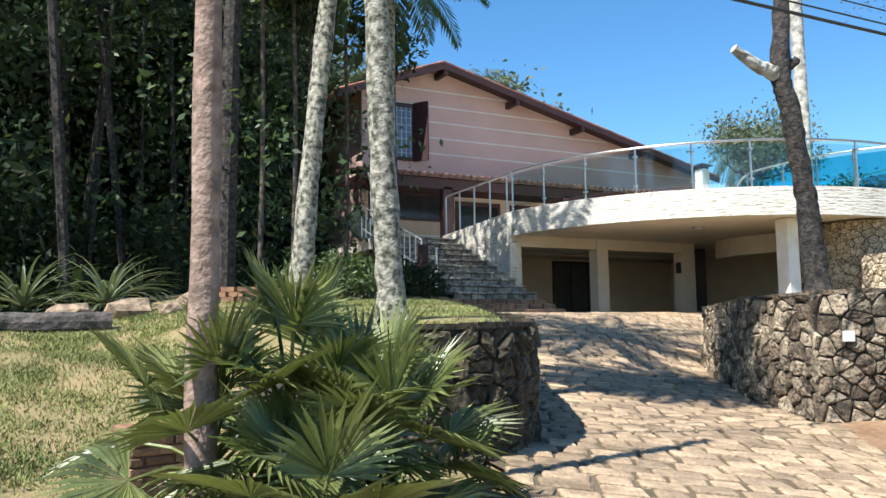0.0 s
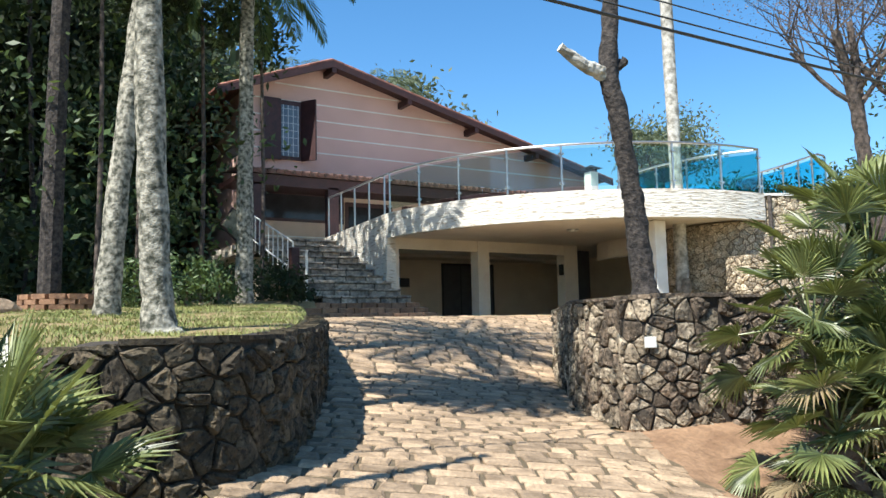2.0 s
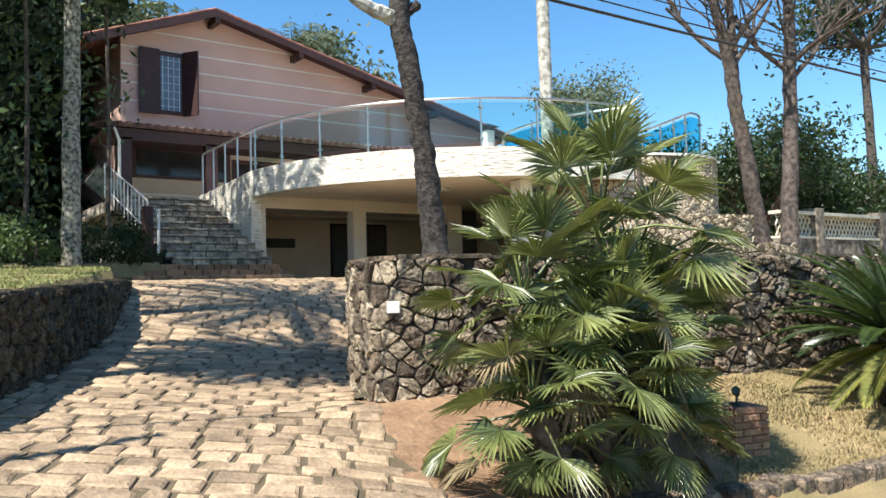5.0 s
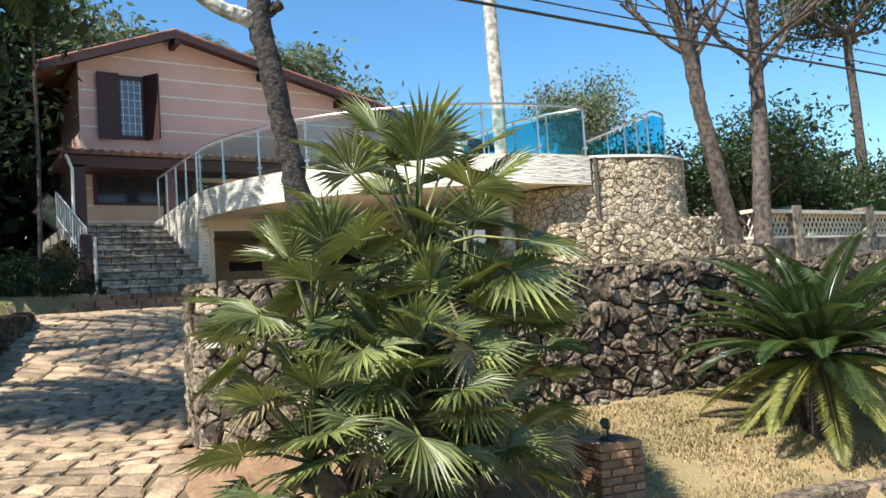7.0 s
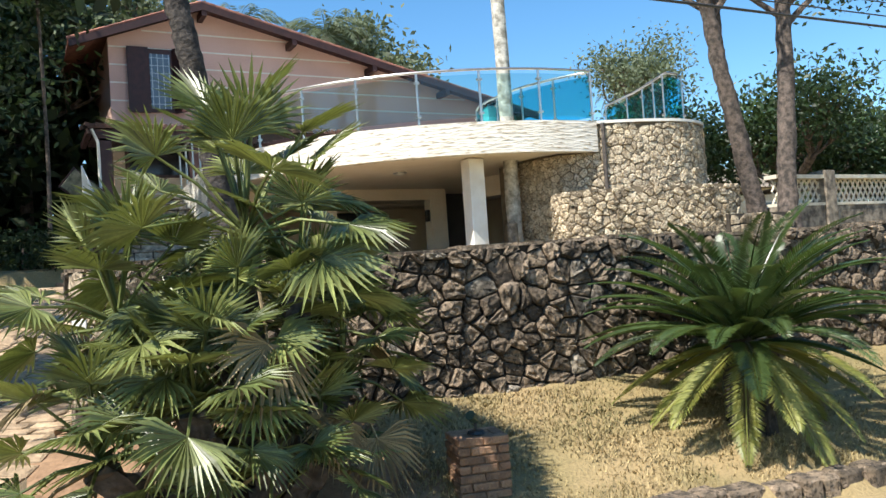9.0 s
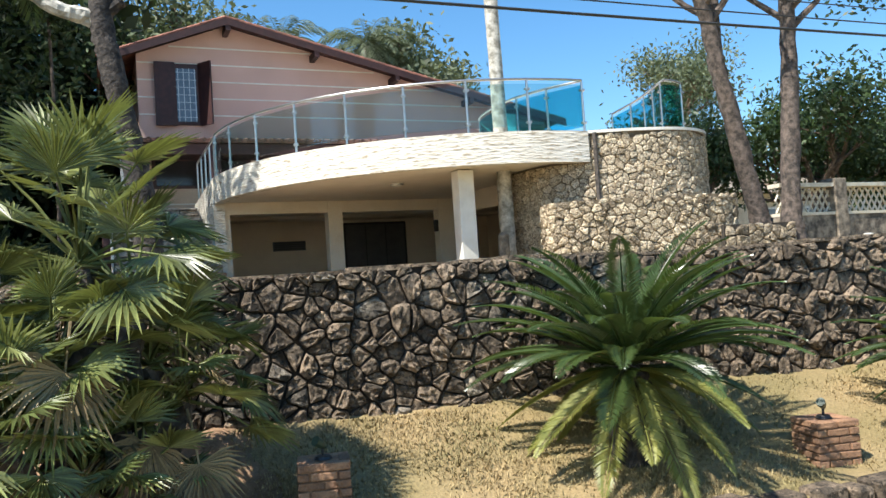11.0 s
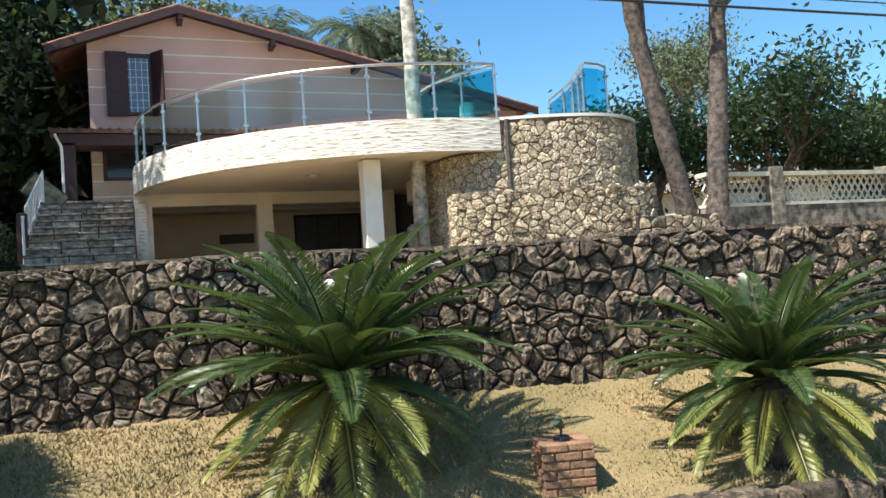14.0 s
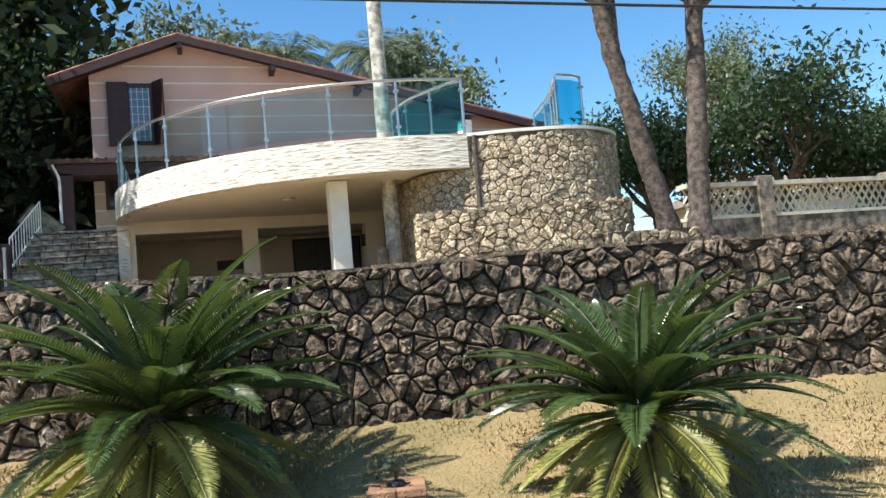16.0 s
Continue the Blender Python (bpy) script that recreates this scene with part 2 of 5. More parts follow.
def box(x0, x1, y0, y1, z0, z1, bm=None, m=None, bevel=0.0):
    own = bm or bmesh.new()
    r = bmesh.ops.create_cube(own, size=1.0)
    t = Matrix.Translation(((x0 + x1) / 2, (y0 + y1) / 2, (z0 + z1) / 2)) @ Matrix.Diagonal((x1 - x0, y1 - y0, z1 - z0, 1))
    bmesh.ops.transform(own, matrix=(m @ t) if m is not None else t, verts=r["verts"])
    if bevel:
        bmesh.ops.bevel(own, geom=list({e for v in r["verts"] for e in v.link_edges}), offset=bevel, segments=1, affect="EDGES")
    return own


def prism(outline, z0, z1, bm=None):
    """An upright solid over a closed plan outline; z0 and z1 are numbers or functions of (x, y)."""
    own = bm or bmesh.new()
    f0 = z0 if callable(z0) else (lambda x, y: z0)
    f1 = z1 if callable(z1) else (lambda x, y: z1)
    lo = [own.verts.new((x, y, f0(x, y))) for x, y in outline]
    hi = [own.verts.new((x, y, f1(x, y))) for x, y in outline]
    n = len(outline)
    for i in range(n):
        own.faces.new((lo[i], lo[(i + 1) % n], hi[(i + 1) % n], hi[i]))
    bmesh.ops.triangulate(own, faces=[own.faces.new(hi), own.faces.new(lo[::-1])])
    bmesh.ops.recalc_face_normals(own, faces=own.faces)
    return own


def tube(points, radii, sides=8, bm=None, caps=True, wobble=0.0, seed=0):
    """A round limb along points with a radius at each."""
    own = bm or bmesh.new()
    rnd = random.Random(seed)
    pts = [Vector(p) for p in points]
    rings = []
    for i, p in enumerate(pts):
        d = (pts[min(i + 1, len(pts) - 1)] - pts[max(i - 1, 0)]).normalized()
        side = d.cross(Vector((0.31, 0.95, 0.08))).normalized()
        up = side.cross(d)
        ring = []
        for k in range(sides):
            a = 2 * math.pi * k / sides
            r = radii[i] * (1 + wobble * (rnd.random() - 0.5))
            ring.append(own.verts.new(p + (side * math.cos(a) + up * math.sin(a)) * r))
        rings.append(ring)
    for a, b in zip(rings, rings[1:]):
        for k in range(sides):
            own.faces.new((a[k], a[(k + 1) % sides], b[(k + 1) % sides], b[k]))
    if caps:
        own.faces.new(rings[0][::-1])
        own.faces.new(rings[-1])
    return own


def bend(points, n):
    """Catmull-Rom samples along points."""
    p = [Vector(q) for q in points]
    p = [p[0] * 2 - p[1]] + p + [p[-1] * 2 - p[-2]]
    out = []
    for i in range(1, len(p) - 2):
        for k in range(n):
            t = k / n
            a, b, c, d = p[i - 1 : i + 3]
            out.append(0.5 * ((2 * b) + (c - a) * t + (2 * a - 5 * b + 4 * c - d) * t * t + (3 * b - a - 3 * c + d) * t ** 3))
    return out + [p[-2]]


def smooth(a, b, t):
    t = min(1.0, max(0.0, (t - a) / (b - a)))
    return t * t * (3 - 2 * t)


# ---- the lie of the land ----
WALL_R = [(p.x, p.y) for p in bend([(10.05, 9.75, 0), (9.0, 8.25, 0), (8.15, 7.1, 0), (7.72, 6.25, 0), (7.72, 5.66, 0), (8.3, 5.42, 0), (9.6, 5.16, 0), (11.1, 4.87, 0), (13.0, 4.52, 0), (15.6, 4.02, 0), (18.0, 3.6, 0), (22.0, 2.9, 0), (27.0, 2.0, 0)], 8)]
WALL_L = [(p.x, p.y) for p in bend([(2.15, 6.3, 0), (2.35, 5.6, 0), (2.95, 5.15, 0), (3.6, 5.15, 0), (4.2, 5.65, 0), (4.88, 6.8, 0), (5.65, 8.38, 0), (6.35, 10.0, 0), (6.9, 11.5, 0), (7.25, 12.7, 0), (7.1, 13.6, 0), (6.5, 14.3, 0)], 8)]


def inside(poly, x, y):
    hit = False
    for (x0, y0), (x1, y1) in zip(poly, poly[1:] + poly[:1]):
        if (y0 > y) != (y1 > y) and x < (x1 - x0) * (y - y0) / (y1 - y0) + x0:
            hit = not hit
    return hit


def shifted(line, d):
    """The line moved sideways by d (to its left)."""
    out = []
    for i, (x, y) in enumerate(line):
        x0, y0 = line[max(i - 1, 0)]
        x1, y1 = line[min(i + 1, len(line) - 1)]
        l = math.hypot(x1 - x0, y1 - y0)
        out.append((x - (y1 - y0) / l * d, y + (x1 - x0) / l * d))
    return out


YARD = shifted(WALL_R, 0.2) + [(60, 8), (60, 60), (24, 60), (24, 11.6), (15.9, 10.9), (10.3, 10.0)]
UPPER = shifted(WALL_L, 0.2) + [(7.4, 14.8), (8.6, 15.5), (8.9, 60), (-60, 60), (-60, 6.3)]


def drive_z(x, y):
    k = smooth(9.2, 14.5, y)
    return max(-0.2, (0.15 - 0.055 * x + 0.107 * y) * (1 - k) + 1.64 * k)


def front_line(x):
    return 5.55 - 0.19 * (x - 7.5)


def lawn_z(x, y):
    v = front_line(x) - y
    if v < 1.4:
        return 0.47 - 0.37 * max(v, 0)
    return max(-0.2, -0.05 - 0.08 * (v - 1.4)) if v < 1.95 else -0.2


def bank_z(x, y):
    return -0.05 + 1.6 * smooth(2.6, 12.0, y) + 0.03 * max(0.0, y - 12)


def upper_z(x, y):
    k = smooth(3.0, 1.3, x) if x > 1.3 else 1.0
    z = 1.36 + 0.068 * (y - 5.6) if y < 16.2 else 2.08 + 0.03 * (y - 20)
    return z * (1 - k) + bank_z(x, y) * k


def land(x, y):
    if inside(YARD, x, y):
        return 1.6
    if inside(UPPER, x, y):
        return upper_z(x, y)
    s = smooth(6.4, 8.4, x)
    z = drive_z(x, y) * (1 - s) + lawn_z(x, y) * s if y < 7 else drive_z(x, y)
    k = smooth(3.0, 1.3, x) if x > 1.3 else 1.0
    return z * (1 - k) + bank_z(x, y) * k if y < 12 else z


def ground_sheet():
    def steps(lo, hi, fine_lo, fine_hi, d):
        mid = list(np.arange(fine_lo, fine_hi, d))
        a, b, e = [], [], d
        v = fine_lo
        while v > lo:
            e *= 1.35
            v -= e
            a.append(max(v, lo))
        e, v = d, fine_hi
        while v < hi:
            e *= 1.35
            v += e
            b.append(min(v, hi))
        return a[::-1] + mid + [fine_hi] + b

    xs, ys = steps(-400, 500, -3, 20, 0.13), steps(-300, 500, 0.5, 16, 0.13)
    verts, faces = [], []
    for y in ys:
        for x in xs:
            z = land(x, y)
            verts.append((x, y, z + 0.025 * noise.noise((x * 1.3, y * 1.3, 0))))
    w = len(xs)
    for j in range(len(ys) - 1):
        for i in range(w - 1):
            faces.append((j * w + i, j * w + i + 1, (j + 1) * w + i + 1, (j + 1) * w + i))
    me = bpy.data.meshes.new("ground")
    me.from_pydata(verts, [], faces)
    me.polygons.foreach_set("use_smooth", [True] * len(faces))
    me.materials.append(GRASS)
    return tagged(new("ground", me), "dry short lawn grass on sloping ground", "lawn", kind="structure")


ground_sheet()


# ---- house ----
ARC_C, ARC_R = (17.25, 17.35), 6.12
ARC0, ARC1 = radians(181.5), radians(271.5)


def arc(r, n=40, a0=ARC0, a1=ARC1):
    return [(ARC_C[0] + r * math.cos(a0 + (a1 - a0) * i / n), ARC_C[1] + r * math.sin(a0 + (a1 - a0) * i / n)) for i in range(n + 1)]


def band(line_out, line_in, z0, z1):
    return prism(line_out + line_in[::-1], z0, z1)


def terrace():
    slab = thing("terrace_slab", "weathered white curved terrace slab over the garage", "terrace", kind="structure")
    part("parapet", band(arc(ARC_R), arc(ARC_R - 0.22), 3.64, 4.24), FASCIA, slab, "weathered white board-marked fascia")
    # deck plaster paler than the columns, standing in for light bounced off the paving
    part("deck", prism(arc(ARC_R - 0.225, 40) + [(19.0, 11.35), (20.3, 12.0), (20.7, 13.5), (20.7, 24.3), (11.2, 24.3)], 3.68, 4.0), PLASTER_SOFFIT, slab)
    side = bmesh.new()
    lo = [(11.13, 17.2, 1.64), (11.13, 20.9, 1.64), (11.13, 20.9, 4.05), (11.13, 17.2, 4.24)]
    a = [side.verts.new(p) for p in lo]
    b = [side.verts.new((p[0] + 0.25, p[1], p[2])) for p in lo]
    side.faces.new(a)
    side.faces.new(b[::-1])
    for i in range(4):
        side.faces.new((a[i], b[i], b[(i + 1) % 4], a[(i + 1) % 4]))
    bmesh.ops.recalc_face_normals(side, faces=side.faces)
    part("side_wall", side, FASCIA, slab)


def arc2(c, r, d0, d1, n=20):
    return [(c[0] + r * math.cos(radians(d0 + (d1 - d0) * i / n)), c[1] + r * math.sin(radians(d0 + (d1 - d0) * i / n))) for i in range(n + 1)]


def garage():
    g = thing("garage_wall", "beige plastered garage front with square columns", "garage", kind="structure")
    for x0, x1 in ((11.14, 11.5), (13.84, 14.2), (16.78, 17.25)):
        part("column", box(x0, x1, 17.26, 17.6, 1.6, 3.68), PLASTER, g)
    part("lintel", box(11.5, 16.78, 17.28, 17.5, 3.40, 3.68), PLASTER, g)
    part("back_wall", box(11.14, 20.7, 21.85, 22.05, 1.6, 3.68), PLASTER_IN, g)
    part("side_wall", box(11.16, 11.36, 17.6, 21.85, 1.6, 3.68), PLASTER_IN, g)
    part("side_wall", box(20.5, 20.7, 13.6, 21.85, 1.6, 3.68), PLASTER_IN, g)
    # pale plaster floor, chosen to throw more light up into the bays
    part("garage_floor", box(11.1, 20.6, 17.3, 21.9, 1.55, 1.66), PLASTER, g)
    drum = band(arc2((19.6, 15.4), 2.5, 150, 330), arc2((19.6, 15.4), 2.35, 150, 330), 3.2, 3.675)
    part("round_beam", drum, PLASTER, g)
    # flat dark panel across part of the third opening
    part("dark_panel", box(17.3, 18.1, 17.7, 17.78, 1.66, 3.6), DARKDOOR, g)
    vent = thing("wall_vent", "dark rectangular vent in the garage wall", "vent")
    part("frame", box(13.38, 14.36, 21.81, 21.85, 2.74, 3.02, bevel=0.008), DARKDOOR, vent)
    for k in range(4):
        part("slat", box(13.42, 14.32, 21.79, 21.808, 2.78 + 0.06 * k, 2.81 + 0.06 * k), BLACK, vent)
    lamp = thing("wall_box", "small dark switch box on the garage wall", "box")
    part("cover", box(16.68, 16.777, 17.3, 17.42, 2.84, 3.14, bevel=0.01), BLACK, lamp)
    d = thing("grey_door", "dark grey metal door in the garage back wall", "door", kind="structure")
    part("leaf", box(15.62, 17.52, 21.79, 21.83, 1.66, 3.45), DARKDOOR, d)
    part("frame", box(15.55, 17.6, 21.83, 21.85, 1.66, 3.52), BLACK, d)
    for x in (16.25, 16.9):
        part("fold", box(x - 0.012, x + 0.012, 21.775, 21.79, 1.68, 3.43), BLACK, d)
    col = thing("white_column", "white painted square concrete column under the terrace", "column", kind="structure")
    part("shaft", box(15.08, 15.42, 12.3, 12.62, 1.55, 3.66, bevel=0.012), WHITE, col)


def ceiling_light(x, y):
    t = thing("ceiling_light", "small round flush ceiling light under the terrace", "ceiling light", "garage ceiling lights", at=pose(x, y, 3.68))
    part("rim", tube([(0, 0, -0.03), (0, 0, 0.0)], [0.14, 0.15], 16), STEEL, t)
    part("diffuser", tube([(0, 0, -0.055), (0, 0, -0.03)], [0.08, 0.125], 16), WHITE, t)


def house():
    h = thing("house", "pink plastered gabled house with white lines and clay tile roof", "house", kind="structure")
    y = 24.5
    wall = bmesh.new()
    out = [(10.0, 3.8), (24.6, 3.8), (24.6, 7.4), (12.75, 10.3), (10.0, 9.25)]
    for yy in (y, y + 9):
        wall.faces.new([wall.verts.new((x, yy, z)) for x, z in out])
    vs = list(wall.verts)
    for i in range(5):
        wall.faces.new((vs[i], vs[(i + 1) % 5], vs[5 + (i + 1) % 5], vs[5 + i]))
    bmesh.ops.recalc_face_normals(wall, faces=wall.faces)
    part("wall", wall, PINK, h)
    # white rendered lines across the gable
    for z in (7.35, 7.9, 8.45, 9.0, 9.55):
        x0 = 10.0
        x1 = 12.75 + (10.3 - z) / 0.245 - 0.25
        if z > 9.25:
            x0 = 12.75 - (10.3 - z) / 0.38 + 0.2
        part("line", box(x0, x1, y - 0.015, y, z - 0.022, z + 0.022), WHITE, h)
    # roof planes with overhang
    for (xa, za), (xb, zb) in (((12.7, 10.34), (8.88, 8.9)), ((12.7, 10.34), (25.1, 7.32))):
        r = bmesh.new()
        p = [(xa, 23.78, za), (xb, 23.78, zb), (xb, 34, zb), (xa, 34, za)]
        a = [r.verts.new(q) for q in p]
        b = [r.verts.new((q[0], q[1], q[2] + 0.07)) for q in p]
        r.faces.new(a)
        r.faces.new(b)
        for i in range(4):
            r.faces.new((a[i], a[(i + 1) % 4], b[(i + 1) % 4], b[i]))
        bmesh.ops.recalc_face_normals(r, faces=r.faces)
        part("roof", r, TILE, h, "red clay tile roof slope")
        n = Vector((xb - xa, 0, zb - za))
        fb = bmesh.new()
        q = [(xa, za - 0.22), (xb, zb - 0.22), (xb, zb + 0.0), (xa, za + 0.0)]
        a = [fb.verts.new((x, 23.72, z)) for x, z in q]
        b = [fb.verts.new((x, 23.778, z)) for x, z in q]
        fb.faces.new(a)
        fb.faces.new(b)
        for i in range(4):
            fb.faces.new((a[i], a[(i + 1) % 4], b[(i + 1) % 4], b[i]))
        bmesh.ops.recalc_face_normals(fb, faces=fb.faces)
        part("bargeboard", fb, WOOD, h, "dark red wooden bargeboard")
    soffit = bmesh.new()
    for (xa, za), (xb, zb) in (((12.7, 10.30), (8.95, 8.88)), ((12.7, 10.30), (25.0, 7.31))):
        soffit.faces.new([soffit.verts.new(v) for v in ((xa, 23.79, za), (xb, 23.79, zb), (xb, 24.5, zb), (xa, 24.5, za))])
    part("soffit", soffit, WOOD, h)
    for x in (12.75, 15.6, 18.4, 21.2):
        z = 10.30 - 0.244 * (x - 12.75)
        part("purlin", box(x - 0.08, x + 0.08, 23.74, 24.5, z - 0.36, z - 0.14), WOOD, h)
    # ridge and verge tiles
    for (xa, za), (xb, zb) in (((12.7, 10.39), (8.88, 8.95)), ((12.7, 10.39), (25.1, 7.37))):
        n = int(math.hypot(xb - xa, zb - za) / 0.38)
        for i in range(n):
            p0 = Vector((xa, 23.82, za)).lerp(Vector((xb, 23.82, zb)), i / n)
            p1 = Vector((xa, 23.82, za)).lerp(Vector((xb, 23.82, zb)), (i + 1.1) / n)
            part("tile", tube([p0, p1], [0.05, 0.06], 7), TILE, h)
    # porch roof
    pr = bmesh.new()
    q = [(9.1, 21.9, 5.98), (24.5, 21.9, 5.98), (24.5, 24.5, 6.42), (9.1, 24.5, 6.42)]
    a = [pr.verts.new(v) for v in q]
    b = [pr.verts.new((v[0], v[1], v[2] + 0.12)) for v in q]
    pr.faces.new(a)
    pr.faces.new(b)
    for i in range(4):
        pr.faces.new((a[i], a[(i + 1) % 4], b[(i + 1) % 4], b[i]))
    bmesh.ops.recalc_face_normals(pr, faces=pr.faces)
    part("porch_roof", pr, TILE_OLD, h)
    part("porch_beam", box(9.3, 24.3, 22.0, 22.14, 5.66, 5.97), WOOD, h)
    part("porch_ceiling", box(9.3, 24.3, 22.15, 24.46, 5.9, 5.96), WOOD, h, "dark boarded porch ceiling")
    for x in (9.35, 11.72, 16.2, 20.2):
        part("porch_post", box(x, x + 0.34, 22.0, 22.25, 3.7, 5.72), WOOD, h)
    for i in range(62):
        x = 9.1 + 0.25 * i
        part("tile", tube([(x, 21.82, 6.06), (x, 22.5, 6.18)], [0.06, 0.06], 7), TILE_OLD, h)
    part("lower_wall", box(9.98, 24.6, y - 0.03, y - 0.002, 3.85, 6.3), PLASTER_LOW, h, "sand-coloured plaster under the porch")
    for z in (4.5, 4.98, 5.5):
        part("line", box(9.98, 10.3 if z > 4.7 else 24.0, y - 0.045, y - 0.03, z - 0.02, z + 0.02), WHITE, h)
    part("window", box(10.42, 13.2, y - 0.075, y - 0.04, 5.08, 5.86), DARK_PANE, h, "dark lower window")
    part("window_frame", box(10.3, 13.35, y - 0.06, y - 0.03, 4.99, 5.95), SHUTTER, h)
    for x0, x1 in ((13.4, 15.2), (15.6, 17.6), (18.2, 20.6)):
        part("door_frame", box(x0, x1, y - 0.07, y - 0.03, 3.9, 5.75), SHUTTER, h)
        part("door_pane", box(x0 + 0.12, x1 - 0.12, y - 0.09, y - 0.072, 4.3, 5.6), DARK_PANE, h)
    part("foundation", box(9.3, 11.2, 21.2, 34.0, 1.8, 3.88), PLASTER_IN, h)
    part("side_beam", box(9.1, 9.24, 21.95, 24.5, 5.85, 6.0), WOOD, h)
    part("downpipe", tube([(9.2, 21.9, 5.95), (9.35, 21.95, 5.6), (9.36, 22.0, 5.3), (9.36, 22.0, 3.9)], [0.04] * 4, 8), WHITE, h)
    part("porch_floor", box(8.9, 24.3, 20.9, 24.5, 3.6, 3.9), PLASTER, h)


def window():
    w = thing("window_1", "open dark red wooden shutters beside a barred window", "window", kind="structure")
    part("window_frame", box(10.55, 11.95, 24.42, 24.5, 7.02, 8.98), SHUTTER, w)
    part("pane", box(11.15, 11.75, 24.40, 24.42, 7.12, 8.82), PANE, w)
    for i in range(7):
        part("bar", box(11.14, 11.76, 24.385, 24.398, 7.25 + i * 0.24, 7.263 + i * 0.24), STEEL, w)
    for i in range(4):
        part("bar", box(11.2 + i * 0.17, 11.22 + i * 0.17, 24.385, 24.398, 7.12, 8.82), STEEL, w)
    part("shutter", box(10.5, 11.12, 24.34, 24.4, 6.98, 9.0), SHUTTER, w)
    part("shutter", box(0, 0.55, -0.03, 0.03, 6.98, 9.0, m=pose(11.85, 24.4, 0, 0, 0, -55)), SHUTTER, w)


def stairs():
    s = thing("stone_stairs", "worn grey stone garden stairs up to the porch", "stairs", kind="structure")
    n = 10
    rnd = random.Random(8)
    for i in range(n):
        y0, z1 = 16.0 + i * 0.45, 2.0 + (i + 1) * 0.188
        y1 = y0 + 0.49 if i < n - 1 else 21.2
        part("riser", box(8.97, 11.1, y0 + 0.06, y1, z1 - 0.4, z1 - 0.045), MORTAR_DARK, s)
        x = 8.95
        while x < 11.0:
            w = min(rnd.uniform(0.35, 0.7), 11.12 - x)
            if x + w > 10.85:
                w = 11.12 - x
            part("block", box(x + 0.01, x + w - 0.012, y0 + rnd.uniform(0.015, 0.04), y0 + 0.1, z1 - 0.185, z1 - 0.058, bevel=0.012), STEP_STONE, s)
            part("tread", box(x, x + w - 0.012, y0 - rnd.uniform(0.0, 0.03), y1, z1 - 0.05, z1 + rnd.uniform(-0.012, 0.012), bevel=0.01), STEP_STONE, s)
            x += w


terrace()
garage()
for spot in ((12.7, 19.5), (15.4, 19.5), (14.6, 14.4)):
    ceiling_light(*spot)
house()
window()
stairs()


# ---- masonry walls (cores; stones follow at the end) ----
def wall_core(name, line, thick, z0, z1, material, label):
    w = thing(name, label, "stone wall", kind="structure")
    part("core", band(shifted(line, thick), line, z0, z1), material, w)
    return w


def wall_r_top(x, y):
    return 1.66 + 0.02 * math.sin(x * 1.7)


def wall_l_top(x, y):
    return 1.39 + 0.038 * (y - 5.3) - 0.5 * smooth(3.0, 2.1, x)


WALL_RIGHT = wall_core("wall_right", WALL_R, 0.35, -0.3, wall_r_top, MORTAR_DARK, "rough dark fieldstone retaining wall beside the drive")
WALL_LEFT = wall_core("wall_left", WALL_L, 0.35, -0.3, wall_l_top, MORTAR_DARK, "curved dark fieldstone planter wall beside the drive")
TOWER = [(p.x, p.y) for p in bend([(16.6, 13.6, 0), (16.65, 12.6, 0), (16.85, 11.8, 0), (17.5, 11.28, 0), (18.4, 10.92, 0), (19.3, 10.8, 0), (20.1, 11.1, 0), (20.7, 11.9, 0), (21.0, 13.5, 0)], 6)]
wall_tower = wall_core("wall_tower", TOWER, 0.4, 1.5, lambda x, y: 4.2 if x > 17.45 else 3.66, MORTAR_PALE, "pale fieldstone wall of the raised terrace")
LEDGE = [(p.x, p.y) for p in bend([(16.45, 11.6, 0), (16.4, 10.85, 0), (17.4, 10.35, 0), (18.6, 10.0, 0), (19.5, 9.9, 0), (19.9, 10.2, 0), (20.3, 11.3, 0)], 6)]
wall_ledge = thing("wall_ledge", "low fieldstone planting ledge under the terrace", "stone wall", kind="structure")
part("core", prism(LEDGE, 1.5, 2.82), MORTAR_PALE, wall_ledge)
part("core", prism([(19.2, 9.75), (20.8, 9.6), (21.0, 10.8), (19.4, 10.8)], 1.5, 2.22), MORTAR_DARK, wall_ledge)


# ---- glass rails on the terrace ----
def rail(line, glass, label, n):
    """Posts, clamps, a round handrail and n panes along a plan line at terrace level."""
    r = thing("glass_railing", label, "railing", "terrace railings")
    pts = [Vector((x, y, 0)) for x, y in line]
    top = tube([(p.x, p.y, 5.25) for p in pts], [0.026] * len(pts), 8)
    part("handrail", top, STEEL, r)
    m = len(pts) - 1
    for i in range(n + 1):
        p = pts[round(i * m / n)]
        post = part("post", tube([(p.x, p.y, 4.0), (p.x, p.y, 5.24)], [0.024, 0.024], 8), STEEL, r)
        for z in (4.42, 5.06):
            part("clamp", box(p.x - 0.045, p.x + 0.045, p.y - 0.045, p.y + 0.045, z - 0.022, z + 0.022, bevel=0.006), STEEL, post)
    for i in range(n):
        k0, k1 = round(i * m / n), round((i + 1) * m / n)
        seg = [(p.x, p.y) for p in pts[k0 : k1 + 1]]
        seg[0] = tuple(np.array(seg[0]) * 0.96 + np.array(seg[1]) * 0.04) if len(seg) > 2 else seg[0]
        pane = part("glass_panel", band(shifted(seg, 0.005), shifted(seg, -0.005), 4.34, 5.16), glass, r)
        pane.visible_shadow = False


